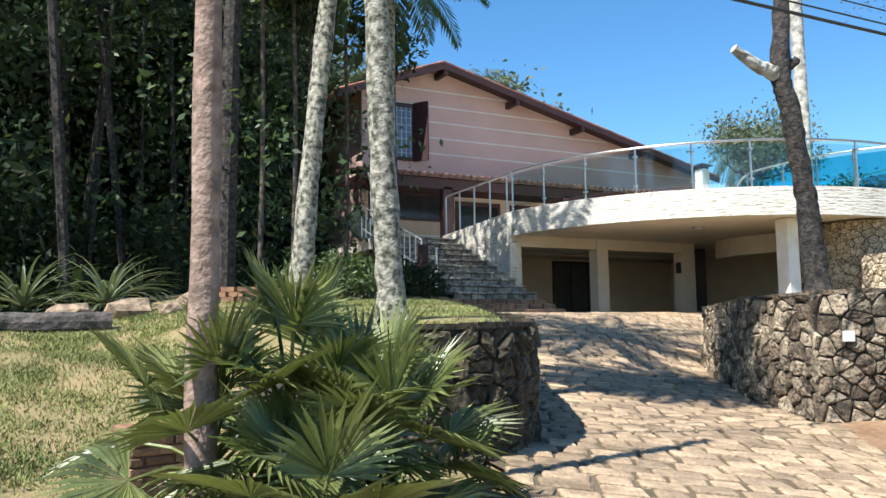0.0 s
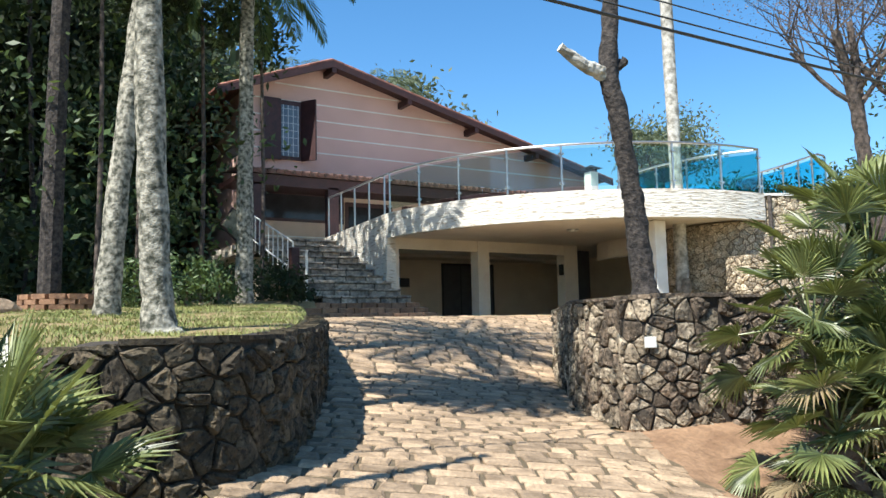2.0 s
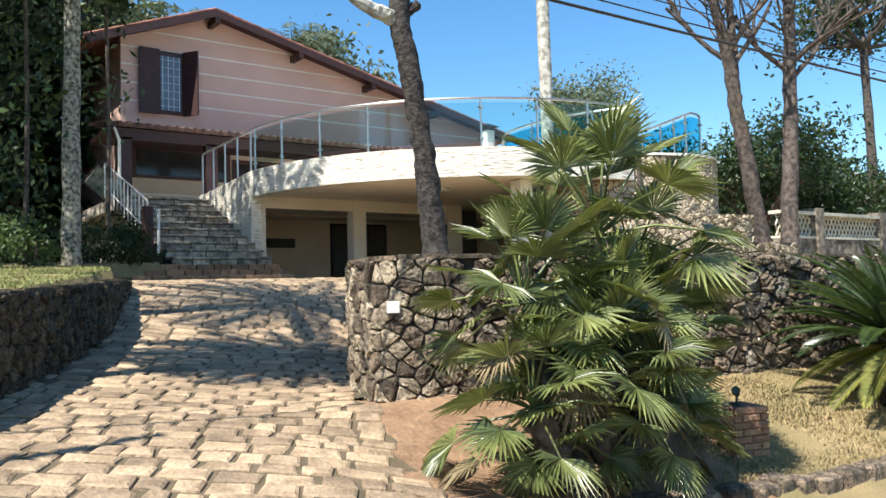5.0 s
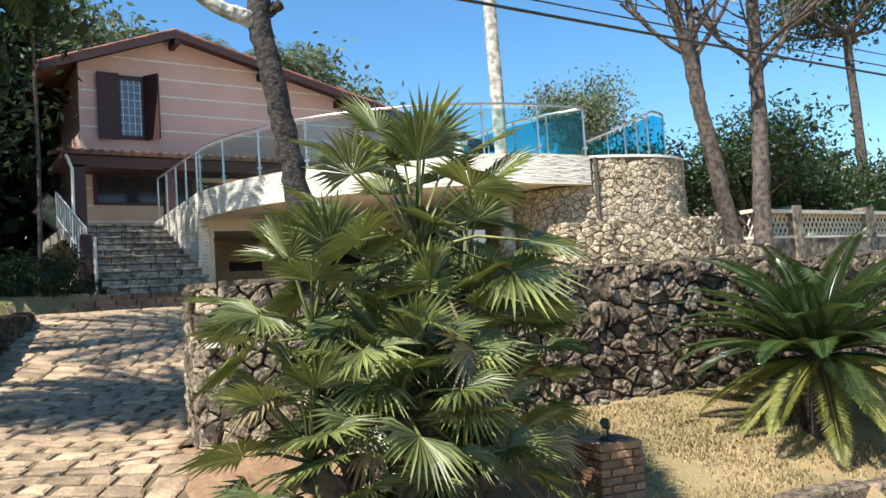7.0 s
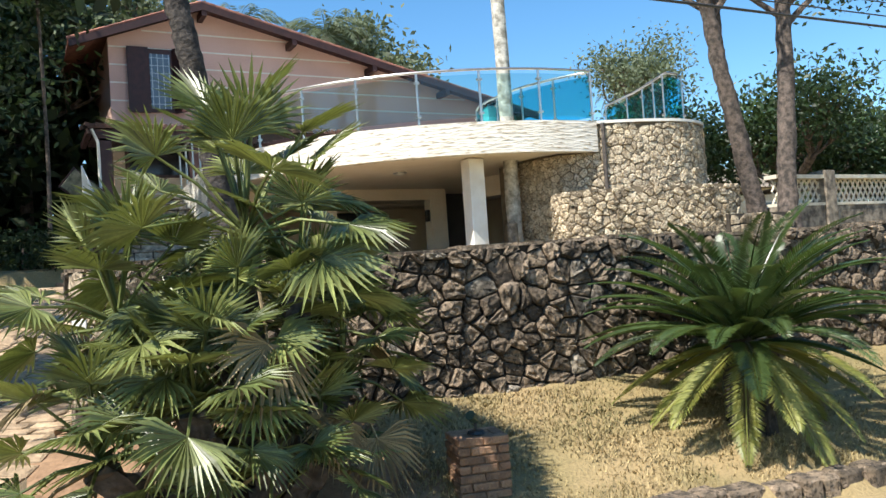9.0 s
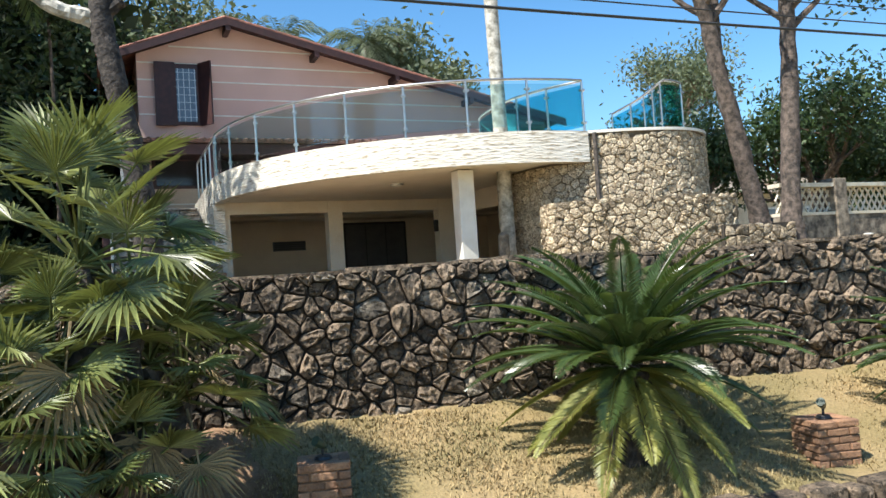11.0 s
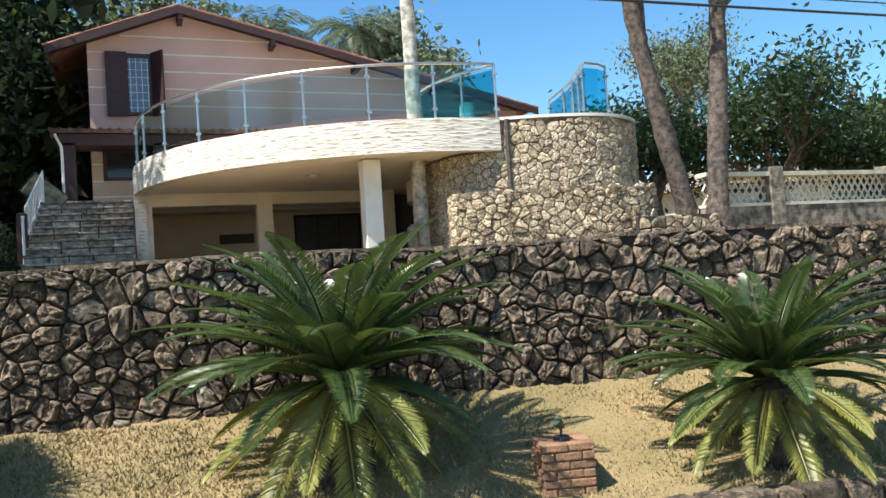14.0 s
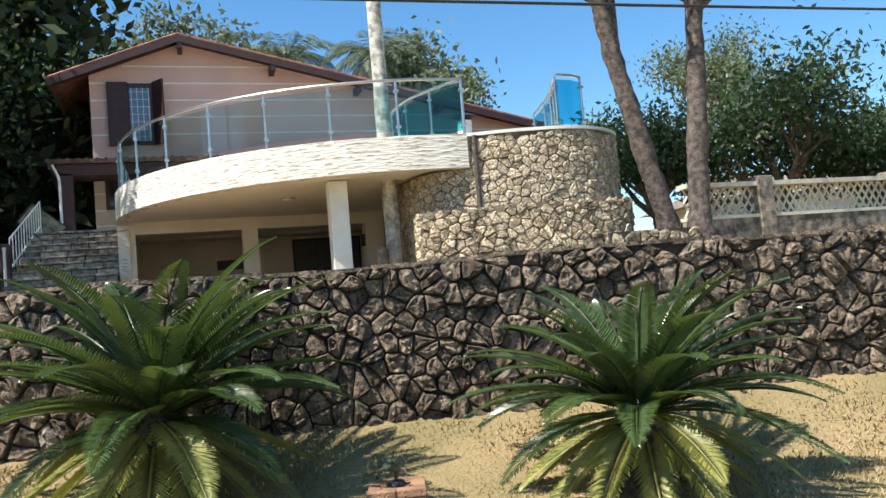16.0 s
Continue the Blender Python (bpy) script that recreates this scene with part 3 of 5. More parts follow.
rail(arc(ARC_R - 0.1, 48), GLASS_CLEAR, "clear glass panels on steel posts along the terrace edge", 8)
INNER = [(p.x, p.y) for p in bend([(17.42, 11.35, 0), (16.98, 12.2, 0), (16.74, 13.2, 0), (16.9, 14.8, 0), (17.9, 16.2, 0)], 6)]
rail(INNER, GLASS_BLUE, "turquoise glass panels on steel posts around the pool deck", 5)
OUTER = [(19.72, 11.2), (19.45, 11.06), (19.15, 11.02)] + [(p.x, p.y) for p in bend([(19.2, 11.2, 0), (19.45, 11.85, 0), (19.75, 12.7, 0), (20.05, 14.0, 0)], 4)]
rail(OUTER, GLASS_BLUE, "turquoise glass panels on steel posts at the round terrace corner", 5)


def side_rail():
    r = thing("stair_railing", "steel posts with glass above the stair side wall", "railing", "terrace railings")
    for i in range(5):
        y = 17.5 + i * 0.85
        part("post", tube([(11.25, y, 4.0), (11.25, y, 5.24 - 0.012 * i)], [0.024, 0.024], 8), STEEL, r)
    part("handrail", tube([(11.25, 17.3, 5.25), (11.25, 20.9, 5.2)], [0.026, 0.026], 8), STEEL, r)
    left = thing("hand_railing", "white painted iron stair railing", "railing")
    p0, p1 = Vector((8.9, 17.6, 2.6)), Vector((8.9, 21.6, 4.0))
    for z in (0.25, 0.9):
        part("bar", tube([p0 + Vector((0, 0, z)), p1 + Vector((0, 0, z))], [0.022, 0.022], 6), WHITE, left)
    for i in range(13):
        p = p0.lerp(p1, i / 12)
        part("baluster", tube([p, p + Vector((0, 0, 0.9))], [0.016, 0.016], 6), WHITE, left)
    board = thing("sign_board", "pale weathered board leaning beside the porch stairs", "board", at=pose(8.75, 21.6, 4.05, 0, 38, 20))
    part("panel", box(-0.5, 0.5, -0.02, 0.02, 0.0, 0.6, bevel=0.006), CREAM_OLD, board)
    part("frame", box(-0.54, 0.54, 0.021, 0.05, -0.04, 0.64), WOOD, board)
    n = thing("newel_post", "dark red wooden newel post at the stairs", "post")
    part("shaft", box(8.75, 8.95, 17.3, 17.5, 1.9, 3.35, bevel=0.015), WOOD, n)
    w = thing("metal_post", "slim white metal post by the stair foot", "post")
    part("shaft", tube([(8.93, 16.86, 1.8), (8.93, 16.86, 3.2)], [0.03, 0.03], 8), WHITE, w)
    part("cap", tube([(8.93, 16.86, 3.2), (8.93, 16.86, 3.24)], [0.045, 0.035], 8), WHITE, w)


side_rail()


# ---- balustrade wall ----
def balustrade():
    b = thing("balustrade_wall", "rough rendered garden wall with cream lattice balustrade", "garden wall", kind="structure")
    part("base", box(20.95, 46, 10.05, 10.3, 1.4, 2.36), RENDER_ROUGH, b)
    part("bottom_rail", box(20.95, 46, 10.03, 10.32, 2.36, 2.42), CREAM, b)
    part("top_rail", box(20.95, 46, 10.02, 10.33, 2.93, 3.01), CREAM, b)
    for x in (22.6, 25.75, 28.9, 32.05, 35.2):
        part("pier", box(x - 0.16, x + 0.16, 9.98, 10.38, 1.4, 3.1, bevel=0.01), RENDER_ROUGH, b)
    h = 0.085
    for i in range(70):
        x = 21.05 + i * 2 * h
        bm = bmesh.new()
        for s in (-1, 1):
            tube([(x - s * h, 10.17, 2.42), (x + s * h, 10.17, 2.675), (x - s * h, 10.17, 2.93)], [0.024] * 3, 4, bm)
        part("lattice", bm, CREAM, b)


RENDER_ROUGH = mat("rough_render", (0.32, 0.265, 0.20), (0.075, 0.063, 0.05), 6, 0.95, 0.9, fine=26)
CREAM = mat("cream_concrete", (0.66, 0.60, 0.48), (0.54, 0.48, 0.37), 4, 0.85, 0.3)
balustrade()


# ---- vegetation ----
def leaf_cloud(name, centre, radii, count, size, material, parent, seed, label="", clumps=14):
    """A crown of many small leaves gathered in uneven clumps."""
    rnd = np.random.RandomState(seed)
    c = rnd.normal(size=(clumps, 3))
    c /= np.linalg.norm(c, axis=1)[:, None]
    c *= rnd.uniform(0.35, 1.0, (clumps, 1))
    pick = rnd.randint(0, clumps, count)
    p = c[pick] + rnd.normal(size=(count, 3)) * 0.20
    p = p * np.array(radii) + np.array(centre)
    d = rnd.normal(size=(count, 3))
    d /= np.linalg.norm(d, axis=1)[:, None]
    e = np.cross(d, rnd.normal(size=(count, 3)))
    e /= np.linalg.norm(e, axis=1)[:, None]
    s = size * rnd.uniform(0.6, 1.4, (count, 1))
    v = np.stack([p - d * s, p + e * s * 0.4, p + d * s, p - e * s * 0.4], axis=1).reshape(-1, 3)
    me = bpy.data.meshes.new(name)
    me.from_pydata(v.tolist(), [], np.arange(count * 4).reshape(-1, 4).tolist())
    me.materials.append(material)
    ob = new(name, me)
    ob.parent = parent
    if label:
        ob["label"] = label
    return ob


def fan_leaf(bm, base, direction, length, radius, droop, rnd, n=26):
    """One fan frond: stalk and pleated blades."""
    d = Vector(direction).normalized()
    side = d.cross(Vector((0, 0, 1)))
    side = side.normalized() if side.length > 0.05 else Vector((1, 0, 0))
    up = side.cross(d).normalized()
    base = Vector(base)
    sag = Vector((0, 0, -droop * length * 0.35))
    hub = base + d * length + sag
    tube([base, base + d * length * 0.55 + sag * 0.2, hub], [0.013, 0.010, 0.007], 4, bm, caps=False)
    twist = rnd.uniform(-0.6, 0.6)
    side = (side * math.cos(twist) + up * math.sin(twist)).normalized()
    face = side.cross(d).normalized()
    tilt = rnd.uniform(0.0, 0.7)
    u = (d * math.cos(tilt) - face * math.sin(tilt)).normalized()
    nf = side.cross(u).normalized()
    spanned = rnd.uniform(84, 108)
    for k in range(n):
        a = radians(-spanned + 2 * spanned * k / (n - 1)) + rnd.uniform(-0.03, 0.03)
        dirn = (u * math.cos(a) + side * math.sin(a)).normalized()
        across = (side * math.cos(a) - u * math.sin(a)).normalized()
        L = radius * (0.78 + 0.22 * math.cos(a)) * rnd.uniform(0.86, 1.06)
        w = radius * 0.034
        lift = nf * (0.10 * L * abs(math.sin(a)))
        tip = hub + dirn * L + lift + Vector((0, 0, -0.15 * L * (0.25 + droop) * rnd.uniform(0.5, 1.4)))
        m = hub + dirn * L * 0.58 + lift * 0.5
        v0 = bm.verts.new(hub)
        v1 = bm.verts.new(m + across * w + nf * 0.008)
        v2 = bm.verts.new(m - across * w + nf * 0.008)
        v3 = bm.verts.new(tip)
        vc = bm.verts.new(m - nf * 0.006)
        for f in ((v0, v1, vc), (v0, vc, v2), (v1, v3, vc), (vc, v3, v2)):
            bm.faces.new(f)


def fan_palm(at, stems, label, seed):
    """A clump of fan palms; each stem: dx, dy, height, fronds, leaf radius, stalk length."""
    rnd = random.Random(seed)
    t = thing("fan_palm", label, "palm", at=pose(*at))
    for dx, dy, h, fronds, rad, stalk in stems:
        path = bend([(dx * 0.4, dy * 0.4, -0.1), (dx * 0.75, dy * 0.75, h * 0.5), (dx, dy, h)], 5)
        part("trunk", tube(path, [0.085] * len(path), 8, wobble=0.8, seed=seed), BARK_DARK, t, "fibrous dark brown trunk", smooth=False)
        for i in range(fronds):
            k = (i + 0.5) / fronds
            el = radians(82 - 112 * k ** 1.15 + rnd.uniform(-8, 8))
            az = i * 2.39996 + rnd.uniform(-0.3, 0.3)
            bm = bmesh.new()
            fan_leaf(bm, (dx, dy, h + 0.08 * (1 - k)), (math.cos(az) * math.cos(el), math.sin(az) * math.cos(el), math.sin(el)), stalk * rnd.uniform(0.75, 1.1), rad * rnd.uniform(0.85, 1.1), 0.15 + 0.8 * k, rnd)
            dry = k > 0.93 or (k > 0.75 and rnd.random() < 0.15)
            part("frond", bm, LEAF_DRY if dry else LEAF_FAN, t, "dry hanging fan frond" if dry else "")
    return t


def cycad(at, hub, spread, fronds, seed):
    """A sago cycad: stout trunk and arching feather fronds with narrow leaflets."""
    rnd = random.Random(seed)
    t = thing("sago_cycad", "sago cycad with arching dark green feather fronds on the lawn", "cycad", "cycads on the lawn", at=pose(*at))
    # black bark puts the fronds' shade into the trunk colour
    part("trunk", tube([(0, 0, -0.15), (0, 0, hub * 0.5), (0, 0, hub - 0.05), (0, 0, hub + 0.06)], [0.19, 0.2, 0.17, 0.06], 12, wobble=0.35, seed=seed), BARK_BLACK, t, "rough cycad trunk darkened for frond shade")
    for i in range(fronds):
        az = i * 2.39996 + rnd.uniform(-0.15, 0.15)
        k = i / fronds
        low = k > 0.72
        d = radians((70 - 56 * (k / 0.72) if not low else 6 - 52 * (k - 0.72) / 0.28) + rnd.uniform(-6, 6))
        L = spread * rnd.uniform(0.92, 1.08) * (0.82 if low else 1.0)
        p, seg = Vector((0, 0, hub)), 10
        pts = [p.copy()]
        for s in range(seg):
            d -= radians(2.4 + 4.4 * (s / seg)) * rnd.uniform(0.8, 1.25) * (1.0 if d > -0.4 else 0.4)
            p = p + Vector((math.cos(az) * math.cos(d), math.sin(az) * math.cos(d), math.sin(d))) * L / seg
            pts.append(p.copy())
        bm = bmesh.new()
        fine = bend(pts, 7)
        side = Vector((-math.sin(az), math.cos(az), 0))
        rib = []
        for s, q in enumerate(fine):
            w = 0.012 * (1 - 0.8 * s / len(fine))
            rib.append([bm.verts.new(q - side * w), bm.verts.new(q + Vector((0, 0, w))), bm.verts.new(q + side * w), bm.verts.new(q - Vector((0, 0, w)))])
        for r0, r1 in zip(rib, rib[1:]):
            for e in range(4):
                bm.faces.new((r0[e], r0[(e + 1) % 4], r1[(e + 1) % 4], r1[e]))
        for s in range(6, len(fine) - 1):
            f = s / len(fine)
            w = 0.19 * min(1, 0.25 + f * 3) * (1.04 - f ** 4) * spread / 1.35
            along = (fine[s + 1] - fine[s - 1]).normalized()
            up = along.cross(side)
            if up.z < 0:
                up = -up
            for sg, root in ((-1, rib[s][0]), (1, rib[s][2])):
                j = rnd.uniform(0.88, 1.1)
                tip = fine[s] + side * sg * w * 0.76 * j + along * w * 0.58 + up * w * 0.26 - Vector((0, 0, 0.02))
                q = root.co.lerp(tip, 0.5) + up * 0.008
                bm.faces.new((root, bm.verts.new(q - along * 0.0115), bm.verts.new(tip), bm.verts.new(q + along * 0.0105)))
        old = k > 0.76
        part("frond", bm, LEAF_CYCAD_OLD if old else LEAF_CYCAD, t, "yellowing lower frond" if old else "")
    return t


def trunk_tree(name, pts, radii, material, label, category="tree", sides=10, wob=0.2, seed=1):
    t = thing(name, label, category)
    p = bend(pts, 8)
    rr = np.interp(np.linspace(0, len(radii) - 1, len(p)), range(len(radii)), radii)
    part("trunk", tube(p, list(rr), sides, wobble=wob, seed=seed), material, t, smooth=True)
    return t


def feather_crown(tree, top, count, length, material, seed, droop=1.0):
    """Arching feather fronds at the top of a palm."""
    rnd = random.Random(seed)
    for i in range(count):
        az, k = i * 2.39996, i / count
        d = radians(75 - 95 * k + rnd.uniform(-8, 8))
        p, seg = Vector(top), 8
        pts = [p.copy()]
        for s in range(seg):
            d -= radians(9) * droop * rnd.uniform(0.8, 1.2)
            p = p + Vector((math.cos(az) * math.cos(d), math.sin(az) * math.cos(d), math.sin(d))) * length / seg
            pts.append(p.copy())
        bm = bmesh.new()
        tube(pts, [0.03 * (1 - 0.85 * s / seg) for s in range(seg + 1)], 4, bm, caps=False)
        fine = bend(pts, 5)
        side = Vector((-math.sin(az), math.cos(az), 0))
        for s in range(4, len(fine) - 1):
            w = 0.5 * length / 2.4 * math.sin(math.pi * min(1, 0.15 + 0.8 * s / len(fine)))
            along = (fine[s + 1] - fine[s - 1]).normalized()
            for sg in (-1, 1):
                tip = fine[s] + side * sg * w * 0.7 + along * w * 0.6 - Vector((0, 0, w * rnd.uniform(0.2, 0.7)))
                q = fine[s].lerp(tip, 0.5)
                bm.faces.new([bm.verts.new(z) for z in (fine[s], q - along * 0.035, tip, q + along * 0.035)])
        part("frond", bm, material, tree)


def limbs(tree, start, direction, length, radius, depth, rnd, bm, tips):
    """Forking limbs; collects the tips."""
    p, d = Vector(start), Vector(direction).normalized()
    pts = [p.copy()]
    for s in range(4):
        d = (d + Vector((rnd.uniform(-0.25, 0.25), rnd.uniform(-0.25, 0.25), rnd.uniform(-0.05, 0.2)))).normalized()
        p = p + d * length / 4
        pts.append(p.copy())
    tube(pts, [radius * (1 - 0.12 * i) for i in range(5)], 6 if radius > 0.03 else 3, bm, caps=False)
    if depth == 0:
        tips.append(p)
        return
    for _ in range(rnd.choice((2, 3))):
        q = pts[rnd.choice((2, 3, 4))]
        nd = (d + Vector((rnd.uniform(-0.9, 0.9), rnd.uniform(-0.9, 0.9), rnd.uniform(-0.3, 0.6)))).normalized()
        limbs(tree, q, nd, length * rnd.uniform(0.6, 0.8), radius * 0.55, depth - 1, rnd, bm, tips)


def leaves_at(name, tips, per, reach, size, material, parent, seed, label=""):
    """Small leaves gathered round twig tips."""
    r = np.random.RandomState(seed)
    base = np.array([tuple(t) for t in tips])
    p = np.repeat(base, per, axis=0) + r.normal(size=(len(base) * per, 3)) * np.array([reach, reach, reach * 0.7])
    n = len(p)
    d = r.normal(size=(n, 3))
    d /= np.linalg.norm(d, axis=1)[:, None]
    e = np.cross(d, r.normal(size=(n, 3)))
    e /= np.linalg.norm(e, axis=1)[:, None]
    s = size * r.uniform(0.6, 1.4, (n, 1))
    v = np.stack([p - d * s, p + e * s * 0.45, p + d * s, p - e * s * 0.45], axis=1).reshape(-1, 3)
    me = bpy.data.meshes.new(name)
    me.from_pydata(v.tolist(), [], np.arange(n * 4).reshape(-1, 4).tolist())
    me.materials.append(material)
    ob = new(name, me)
    ob.parent = parent
    if label:
        ob["label"] = label
    return ob


def broad_tree(name, base, height, spread, bark, leaf, label, seed, per=60, size=0.13, depth=3, reach=0.5, trunk=0.2, fork=0.35):
    """A tapered trunk with forking limbs and a crown of small leaves."""
    rnd = random.Random(seed)
    t = thing(name, label, "tree")
    b = Vector(base)
    top = b + Vector((rnd.uniform(-0.3, 0.3), rnd.uniform(-0.3, 0.3), height * fork))
    part("trunk", tube(bend([b - Vector((0, 0, 0.2)), b.lerp(top, 0.5) + Vector((0.1, 0, 0)), top], 5), list(np.linspace(trunk, trunk * 0.7, 11)), 8, wobble=0.2, seed=seed), bark, t)
    bm, tips = bmesh.new(), []
    for i in range(9):
        a = i * 2.39996
        el = rnd.uniform(-0.1, 1.2)
        d = Vector((math.cos(a) * math.cos(el), math.sin(a) * math.cos(el), math.sin(el)))
        limbs(t, top, d, spread * rnd.uniform(0.45, 0.62), trunk * 0.5, depth - 1, rnd, bm, tips)
    part("twigwork", bm, bark, t)["kind"] = "stuff"
    if per:
        leaves_at("crown", tips, per, reach, size, leaf, t, seed)
    return t


def shrub(at, radii, leaf, label, seed, count=900, size=0.05):
    t = thing("shrub", label, "shrub", at=pose(*at))
    part("stem", tube([(0, 0, -0.05), (0.02, 0, radii[2])], [0.03, 0.015], 6), BARK_BROWN, t)
    leaf_cloud("foliage", (0, 0, radii[2] * 0.8), radii, count, size, leaf, t, seed, clumps=12)
    return t


def rosette(at, blades, length, label, seed):
    """A ground rosette of stiff arching strap leaves."""
    rnd = random.Random(seed)
    t = thing("bromeliad", label, "plant", "rosettes at the forest edge", at=pose(*at))
    for i in range(blades):
        az, el = i * 2.39996, radians(rnd.uniform(15, 80))
        bm = bmesh.new()
        side = Vector((-math.sin(az), math.cos(az), 0))
        prev, p, d = None, Vector((0, 0, 0.02)), el
        for s in range(6):
            w = 0.035 * (1 - s / 5.2) + 0.003
            cur = [bm.verts.new(p - side * w), bm.verts.new(p - Vector((0, 0, w * 0.5))), bm.verts.new(p + side * w)]
            if prev:
                bm.faces.new((prev[0], prev[1], cur[1], cur[0]))
                bm.faces.new((prev[1], prev[2], cur[2], cur[1]))
            prev = cur
            d -= radians(13)
            p = p + Vector((math.cos(az) * math.cos(d), math.sin(az) * math.cos(d), math.sin(d))) * length / 5
        part("blade", bm, LEAF_GREY, t)
    return t


# ---- planting beside the drive ----
fan_palm((2.05, 4.25, 0.25), [(-0.42, 0.05, 0.48, 20, 0.42, 0.46), (0.32, -0.05, 0.44, 20, 0.46, 0.46), (-0.05, 0.1, 0.68, 17, 0.43, 0.44), (0.5, 0.15, 0.35, 14, 0.42, 0.4), (-0.1, -0.4, 0.2, 14, 0.42, 0.42)], "clump of green fan palms beside the planter wall", 3)
fan_palm((8.42, 3.92, 0.12), [(0.12, 0.05, 1.62, 30, 0.43, 0.78), (0.42, 0.0, 1.3, 14, 0.36, 0.6), (0.5, 0.1, 0.95, 16, 0.36, 0.55), (-0.62, 0.1, 1.15, 22, 0.38, 0.55), (-0.3, -0.3, 0.7, 20, 0.37, 0.5), (-0.78, -0.15, 0.45, 18, 0.37, 0.5), (0.1, -0.35, 0.35, 18, 0.34, 0.42), (0.4, -0.25, 0.3, 14, 0.32, 0.38), (-0.05, -0.2, 0.92, 18, 0.35, 0.5), (0.7, 0.1, 0.72, 16, 0.35, 0.48), (-0.45, 0.0, 0.25, 14, 0.34, 0.4)], "tall clump of fan palms with dry fronds by the stone wall", 5)
cycad((12.36, 3.62, 0.08), 0.68, 1.36, 72, 1)
cycad((15.26, 2.74, -0.04), 0.58, 1.2, 64, 2)
cycad((18.75, 2.5, 0.1), 0.6, 1.25, 48, 3)

p1 = trunk_tree("palm_tree", [(3.69, 6.98, 1.36), (3.64, 7.0, 1.72), (3.56, 7.03, 3.6), (3.44, 7.08, 8.0)], [0.2, 0.125, 0.115, 0.10], BARK_PALM, "lichen-covered pale palm trunk on the planter lawn", "palm", 14)
feather_crown(p1, (3.44, 7.08, 8.0), 44, 2.2, LEAF_MID, 21, 1.5)
trunk_tree("palm_tree", [(1.57, 4.2, 0.2), (1.57, 4.2, 2.5), (1.59, 4.22, 5.2), (1.6, 4.25, 6.75)], [0.075, 0.062, 0.058, 0.055], BARK_PINK, "bare topped brown palm trunk among fan palms", "palm", 12, 0.25)
p3 = trunk_tree("palm_tree", [(3.75, 10.2, 1.5), (3.85, 10.2, 3), (4.1, 10.2, 5.5), (4.5, 10.2, 9)], [0.16, 0.13, 0.12, 0.1], BARK_PALM, "leaning grey palm trunk at the forest edge", "palm", 12)
feather_crown(p3, (4.5, 10.2, 9), 22, 2.4, LEAF_MID, 23)
p4 = trunk_tree("palm_tree", [(6.85, 14.75, 1.7), (6.85, 14.75, 4), (6.9, 14.75, 8.8)], [0.17, 0.15, 0.13], BARK_PALM, "slim grey palm trunk beside the stairs", "palm", 12)
feather_crown(p4, (6.9, 14.75, 8.8), 26, 2.4, LEAF_MID, 24)
p5 = trunk_tree("palm_tree", [(16.3, 12.7, 1.6), (16.3, 12.7, 4), (16.25, 12.75, 14)], [0.16, 0.15, 0.13], BARK_PALE, "pale palm trunk rising through the terrace", "palm", 14)
feather_crown(p5, (16.25, 12.75, 14), 22, 2.6, LEAF_MID, 25)
pruned = trunk_tree("pruned_tree", [(9.2, 7.0, 1.45), (9.14, 7.0, 1.9), (9.07, 7.0, 2.6), (8.96, 7.0, 3.3), (8.84, 7.0, 3.95), (8.78, 7.05, 4.4), (8.85, 7.05, 5.3), (8.88, 7.05, 6.3)], [0.2, 0.145, 0.125, 0.115, 0.11, 0.115, 0.09, 0.06], BARK_BLACK, "dark pruned tree with a cut limb behind the wall", sides=14, wob=0.3)
part("limb", tube(bend([(8.78, 7.05, 4.36), (8.6, 7.08, 4.42), (8.4, 7.1, 4.47), (8.12, 7.15, 4.64)], 4), list(np.linspace(0.095, 0.055, 13)), 9, wobble=0.4), BARK_PALE, pruned, "pale sawn-off limb")
part("stub", tube(bend([(8.8, 7.03, 4.42), (8.93, 7.0, 4.52), (8.99, 6.98, 4.57)], 3), [0.055] * 7, 7, wobble=0.4), BARK_BLACK, pruned)

rt = random.Random(4)
for pts, rad, label in (
    ([(20.95, 10.4, 1.6), (20.75, 10.4, 2.4), (20.33, 10.4, 4.0), (19.98, 10.4, 5.4), (19.75, 10.4, 6.5), (19.2, 10.4, 8.0)], [0.26, 0.2, 0.17, 0.16, 0.14, 0.1], "leaning bare grey-brown tree with fine twigs"),
    ([(21.1, 9.88, 1.55), (21.06, 9.88, 2.4), (21.2, 9.88, 4.0), (21.4, 9.88, 6.4), (21.5, 9.9, 8.5)], [0.27, 0.2, 0.17, 0.15, 0.1], "upright bare grey-brown tree with fine twigs"),
):
    tr = trunk_tree("tall_tree", pts, rad, BARK_GREY, label, sides=14, wob=0.35, seed=7)
    if label.startswith("leaning"):
        part("limb", tube(bend([(20.06, 10.4, 5.0), (20.02, 10.42, 5.6), (20.06, 10.45, 6.6), (19.98, 10.5, 8.4)], 5), list(np.linspace(0.13, 0.08, 16)), 10, wobble=0.3, seed=9), BARK_GREY, tr, smooth=True)
    bm, tips = bmesh.new(), []
    for k in range(14):
        q = Vector(pts[-2]).lerp(Vector(pts[-1]), (k - 2) / 11)
        a = k * 2.4
        limbs(tr, q, (math.cos(a), math.sin(a), 1.0 if k < 3 else 0.75), 1.9, 0.075 if k < 3 else 0.03, 3, rt, bm, tips)
    part("twigwork", bm, BARK_GREY, tr)["kind"] = "stuff"
    leaves_at("crown", tips, 46, 0.36, 0.032, LEAF_TWIG, tr, 31)

